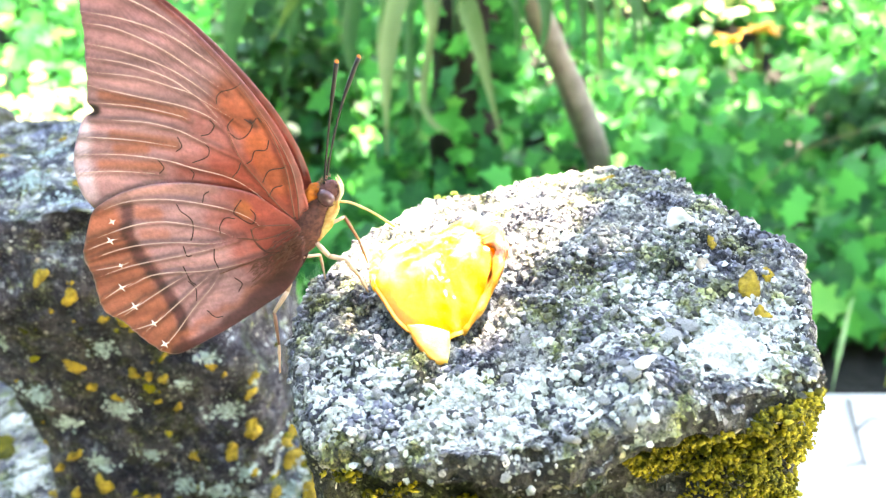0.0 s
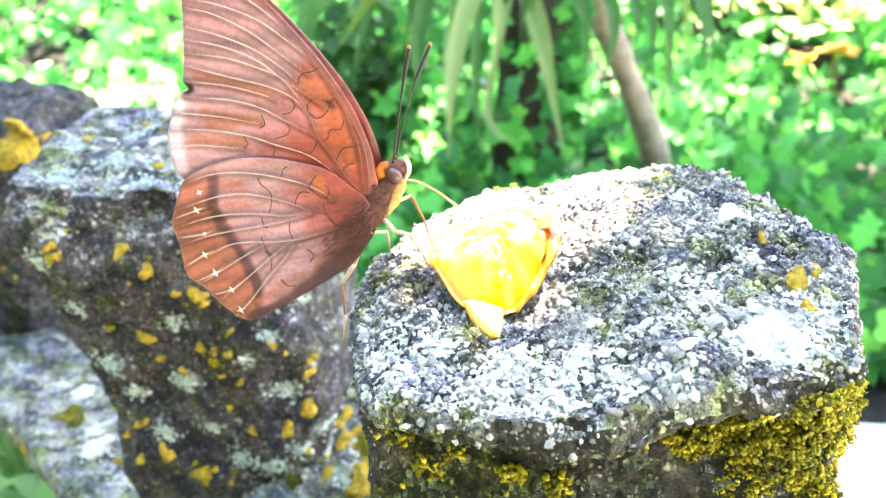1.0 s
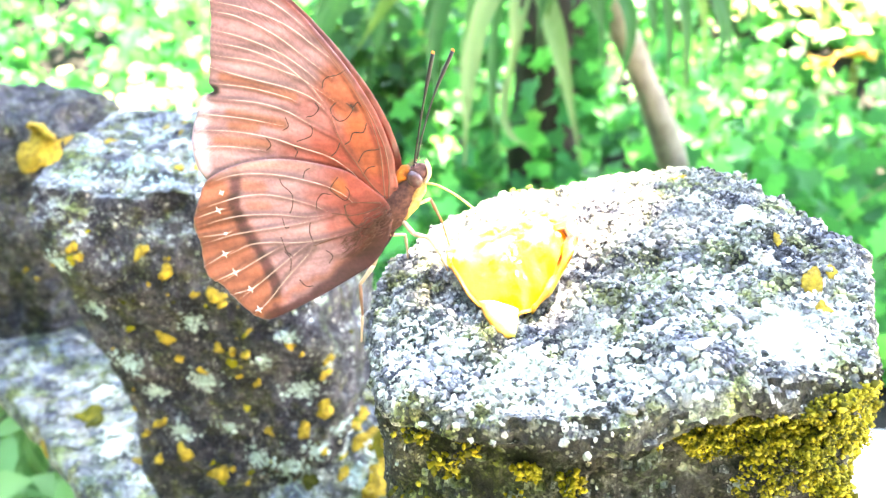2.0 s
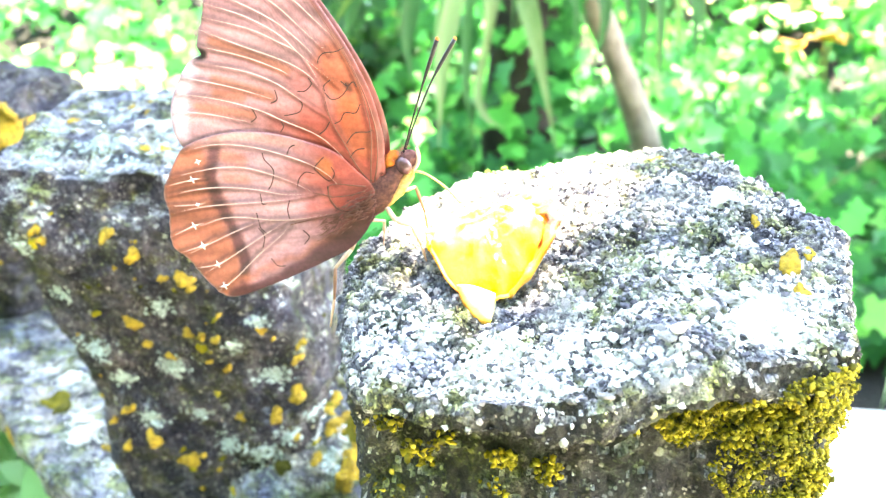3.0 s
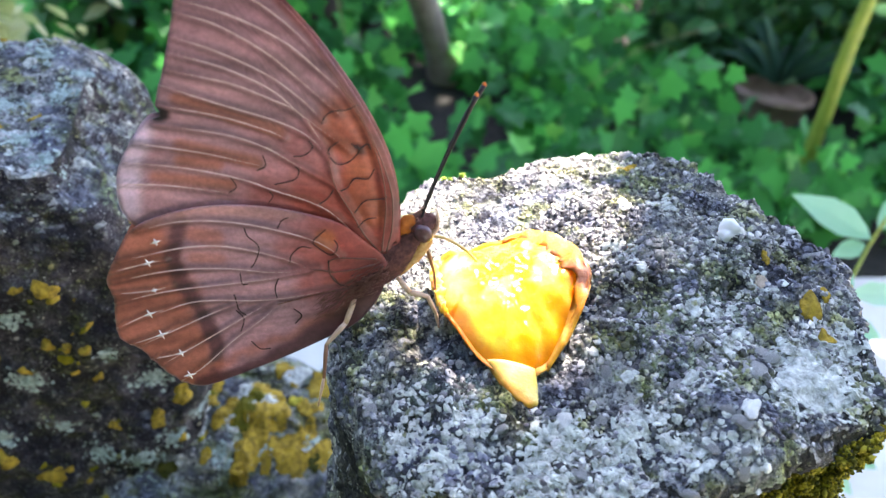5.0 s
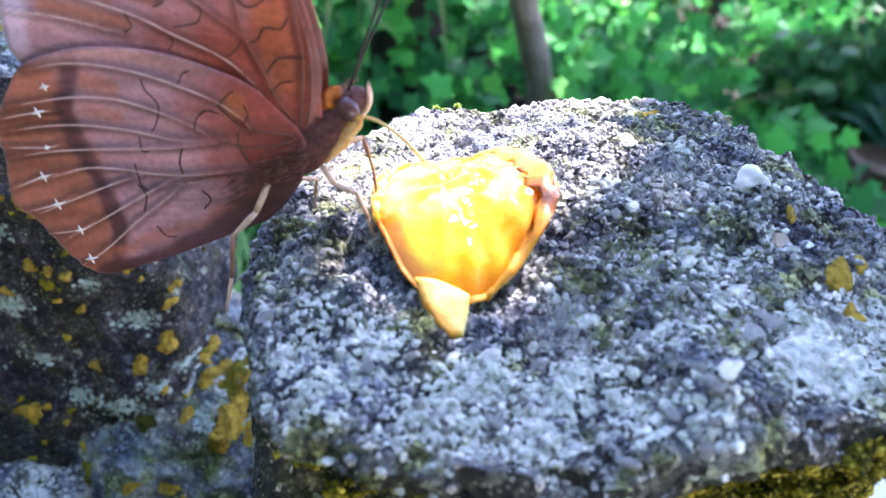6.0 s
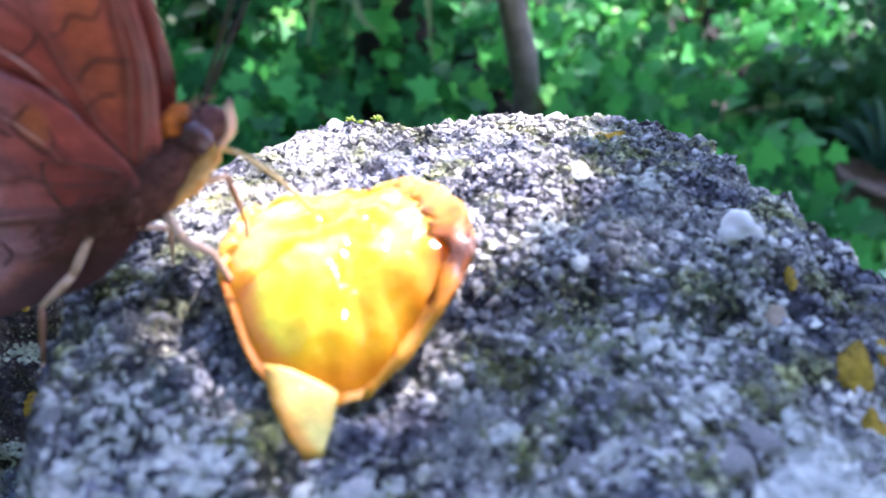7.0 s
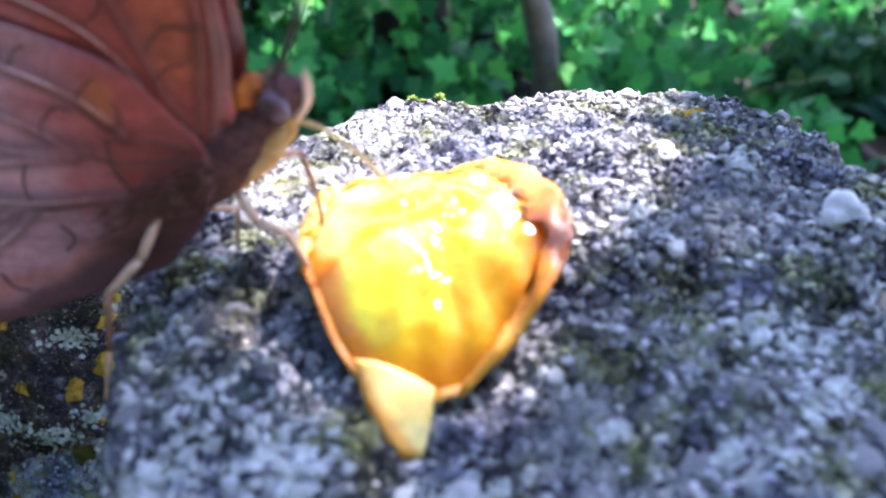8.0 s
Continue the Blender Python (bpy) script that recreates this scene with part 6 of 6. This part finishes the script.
# ------------------------------------------------------------ pot plant, cane, seedling, flowers
def pot_plant():
    base = Vector((1.0, 1.42, bank(1.0, 1.42) - 0.022))
    ob = holder("potted_plant", Matrix.Translation(base), "dark spiky plant in a low terracotta bowl on the bank", "plant pot")
    bm = bmesh.new()
    profile = [(0.0, 0.0), (0.05, 0.0), (0.066, 0.04), (0.076, 0.07), (0.08, 0.072), (0.08, 0.084), (0.073, 0.085), (0.068, 0.07), (0.0, 0.066)]
    rows = [[bm.verts.new((max(r, 0.0005) * math.cos(a), max(r, 0.0005) * math.sin(a), z - 0.01)) for a in (2 * math.pi * k / 32 for k in range(32))] for r, z in profile]
    for r0, r1 in zip(rows, rows[1:]):
        for k in range(32):
            bm.faces.new((r0[k], r0[(k + 1) % 32], r1[(k + 1) % 32], r1[k]))
    part("pot", bm, CLAY, ob, "terracotta bowl with a pale rim")
    r = random.Random(8)
    for k in range(46):
        a, e = r.uniform(0, 6.28), r.uniform(0.5, 1.35)
        out = Vector((math.cos(a) * math.cos(e), math.sin(a) * math.cos(e), math.sin(e)))
        l = r.uniform(0.10, 0.20)
        bm = bmesh.new()
        blade(bm, [Vector((0, 0, 0.08)) + out * 0.01, Vector((0, 0, 0.08)) + out * l * 0.5, Vector((0, 0, 0.07)) + out * l * 0.8, Vector((0, 0, 0.05)) + out * l], 0.007)
        part("leaf", bm, SPIKY, ob)
    return ob


pot_plant()

cane = holder("cane", pose(0.925, 1.17, bank(0.925, 1.17)), "yellow-green arching plant cane", "cane")
bm = bmesh.new()
tube(bm, spline([(0.0, 0.0, -0.02), (0.004, 0.0, 0.10), (0.0, 0.0, 0.24), (0.008, 0.0, 0.42), (0.02, 0, 0.62)], 24), [0.014 - 0.0002 * k + (0.0016 if k % 7 == 3 else 0) for k in range(24)], 10)
part("stalk", bm, STEM_GREEN, cane)
for k, (x, z, dx, dz) in enumerate([(0.006, 0.36, -0.08, 0.03), (0.007, 0.40, 0.09, 0.02), (0.012, 0.50, -0.07, -0.06), (0.002, 0.30, 0.10, -0.04), (0.016, 0.56, 0.08, 0.04)]):
    bm = bmesh.new()
    blade(bm, [Vector((x, 0, z)), Vector((x + dx * 0.5, -0.02, z + dz * 0.5 + 0.02)), Vector((x + dx, -0.03, z + dz)), Vector((x + dx * 1.4, -0.03, z + dz - 0.03))], 0.014)
    part("leaf", bm, YOUNG, cane)

dry_stalk = holder("dry_stalk", pose(0.36, 1.12, bank(0.36, 1.12)), "thin dry grass stalk arching over the ivy", "stalk")
bm = bmesh.new()
tube(bm, [p - Vector((0.36, 1.12, bank(0.36, 1.12))) for p in spline([(0.44, 1.22, bank(0.44, 1.22)), (0.47, 1.18, 0.13), (0.52, 1.13, 0.225), (0.58, 1.10, 0.268), (0.64, 1.09, 0.290)], 26)], [0.0008 - 0.00002 * k for k in range(26)], 6)
part("stem", bm, DRY, dry_stalk)

SEED = Vector((0.265, 0.30, 0.012))
seedling = holder("seedling", Matrix.Translation(SEED), "young plant with pale green lance-shaped leaves", "plant")
NODES = [(0.225, 0.250, -0.262), (0.222, 0.262, -0.235), (0.229, 0.278, -0.208), (0.246, 0.295, -0.177), (0.255, 0.300, -0.155)]
bm = bmesh.new()
tube(bm, spline([(0, 0, -0.02), (-0.02, -0.03, 0.15)] + [Vector((x, y, z + Z0)) - SEED for x, y, z in NODES], 30), [0.0013 - 0.00002 * k for k in range(30)], 7)
part("stem", bm, STEM_GREEN, seedling, "thin green stem")
for a, b, w in [((246, 295, -168), (214, 316, -154), 0.24), ((246, 297, -172), (230, 296, -177), 0.34), ((250, 299, -164), (275, 306, -150), 0.32), ((240, 290, -184), (214, 277, -213), 0.22),
                ((238, 285, -192), (268, 280, -190), 0.24), ((226, 270, -222), (211, 268, -228), 0.30), ((222, 262, -236), (245, 257, -233), 0.26), ((222, 254, -247), (254, 236, -261), 0.22),
                ((216, 246, -262), (187, 240, -278), 0.24), ((226, 250, -262), (240, 232, -272), 0.26), ((232, 280, -204), (262, 275, -212), 0.2)]:
    p, q = mm(*a) - SEED, mm(*b) - SEED
    way = (q - p).normalized()
    n = (Vector((-0.35, -0.6, 0.75)) - way * way.dot(Vector((-0.35, -0.6, 0.75)))).normalized()
    m = Matrix.Translation(p) @ Matrix((way.cross(n), way, n)).transposed().to_4x4() @ Matrix.Scale((q - p).length, 4)
    bm = bmesh.new()
    add_leaf(bm, m @ Matrix.Diagonal((w / 0.17 * 0.8, 1, 1, 1)), "lance", 0.15, 0.3)
    bmesh.ops.subdivide_edges(bm, edges=bm.edges, cuts=1)
    part("leaf", bm, MINT, seedling)


twig = holder("twig", pose(0.475, 0.755, 0.013), "dark dry forked twig lying on the path", "twig")
for pts, r in (([(0.020, 0.062, 0.003), (0.006, 0.022, 0.006), (-0.006, -0.02, 0.004), (-0.016, -0.058, 0.003)], 0.0022), ([(0.0, 0.0, 0.005), (0.022, 0.012, 0.012), (0.045, 0.018, 0.004)], 0.0014), ([(-0.015, -0.055, 0.004), (-0.030, -0.062, 0.008), (-0.040, -0.060, 0.003)], 0.0013)):
    bm = bmesh.new()
    tube(bm, spline(pts, 10), [r * (1 - 0.05 * k) for k in range(10)], 6)
    part("stick", bm, DARK_BARK, twig)
grass_blade = holder("grass_blade", pose(0.545, 0.945, 0.0), "single pale green grass blade leaning over the path", "grass")
bm = bmesh.new()
blade(bm, [Vector((0, 0, 0.09)), Vector((-0.02, -0.03, 0.085)), Vector((-0.045, -0.075, 0.06)), Vector((-0.070, -0.125, 0.016))], 0.004)
part("leaf", bm, YOUNG, grass_blade)


def flower(p, size, material, label):
    ob = holder("flower", Matrix.Translation(p), label, "flower", "bank flowers")
    r = random.Random(int(p.x * 1000))
    for k in range(7):
        bm = bmesh.new()
        add_leaf(bm, pose(0, 0, 0, r.uniform(10, 50), 0, k * 51) @ Matrix.Scale(size, 4), "oval", 0.2, 0.2)
        part("petal", bm, material, ob)
    bm = bmesh.new()
    tube(bm, [Vector((0, 0, 0)), Vector((0, 0, -0.05)), Vector((0.005, 0, -0.12))], 0.002, 6)
    part("stem", bm, STEM_GREEN, ob)


for x, y, d, s, material, label in [(0.75, 1.95, 0.17, 0.05, FLOWER, "bright orange flower above the leaves"), (0.69, 1.98, 0.13, 0.045, FLOWER, "bright orange flower above the leaves"),
                                    (0.77, 1.97, 0.16, 0.045, FLOWER, "bright orange flower above the leaves"), (0.575, 0.875, 0.045, 0.012, PINK, "small pink flower at the path's edge")]:
    flower(Vector((x, y, bank(x, y) + d)), s, material, label)


# ------------------------------------------------------------ what moves
STEPS = [
    (0.0, -0.0214, 0.1065, -0.0448, 3.17, -3.79, -7.13), (0.5, -0.0214, 0.1067, -0.0448, 3.21, -4.27, -7.51), (1.0, -0.0212, 0.1069, -0.0448, 2.97, -4.57, -7.86),
    (1.5, -0.0213, 0.1070, -0.0448, 2.89, -5.33, -7.67), (1.7, -0.0212, 0.1070, -0.0449, 2.80, -5.05, -7.59), (3.0, -0.0187, 0.1082, -0.0459, 0.72, 1.97, -5.69),
    (3.5, -0.0185, 0.1081, -0.0461, 0.62, 1.74, -5.54), (4.0, -0.0184, 0.1078, -0.0463, 0.56, 0.85, -5.60), (4.2, -0.0185, 0.1076, -0.0465, 0.45, 0.65, -5.62),
    (5.3, -0.0189, 0.1075, -0.0462, 0.90, 0.20, -6.10), (5.5, -0.0188, 0.1081, -0.0465, 1.80, -0.30, -6.60), (6.0, -0.0189, 0.1080, -0.0465, 1.70, -1.10, -7.10),
    (6.5, -0.0174, 0.1075, -0.0461, 0.83, -0.34, -6.35), (7.0, -0.0167, 0.1074, -0.0468, 1.00, -0.08, -6.66), (7.5, -0.0168, 0.1071, -0.0466, 1.00, -0.73, -6.30),
    (8.0, -0.0175, 0.1073, -0.0464, 1.40, -0.90, -6.51)]


def motions():
    base = mm(0, 108, top_height(0, 108))
    turned = Matrix.Translation(base + Vector((-0.0010, 0.0002, 0))) @ pose(0, 0, 0, 0, 0, 3.5)
    rest = Matrix.Translation(base)
    walk(fruit, [(0.0, turned), (1.7, turned), (3.0, rest), (5.0, rest), (8.0, rest)])
    # the hind foot stays on the stone while the body leans forward
    stretched = pose(-0.0015, -0.0010, 0.0013, 0, -0.4, -1.0)
    walk(hind_leg, [(0.0, pose(0, 0, 0)), (4.2, pose(0, 0, 0)), (5.3, stretched), (8.0, stretched)])
    walk(butterfly, [(t, pose(x, y, z + Z0, rx, ry, rz)) for t, x, y, z, rx, ry, rz in STEPS])


motions()
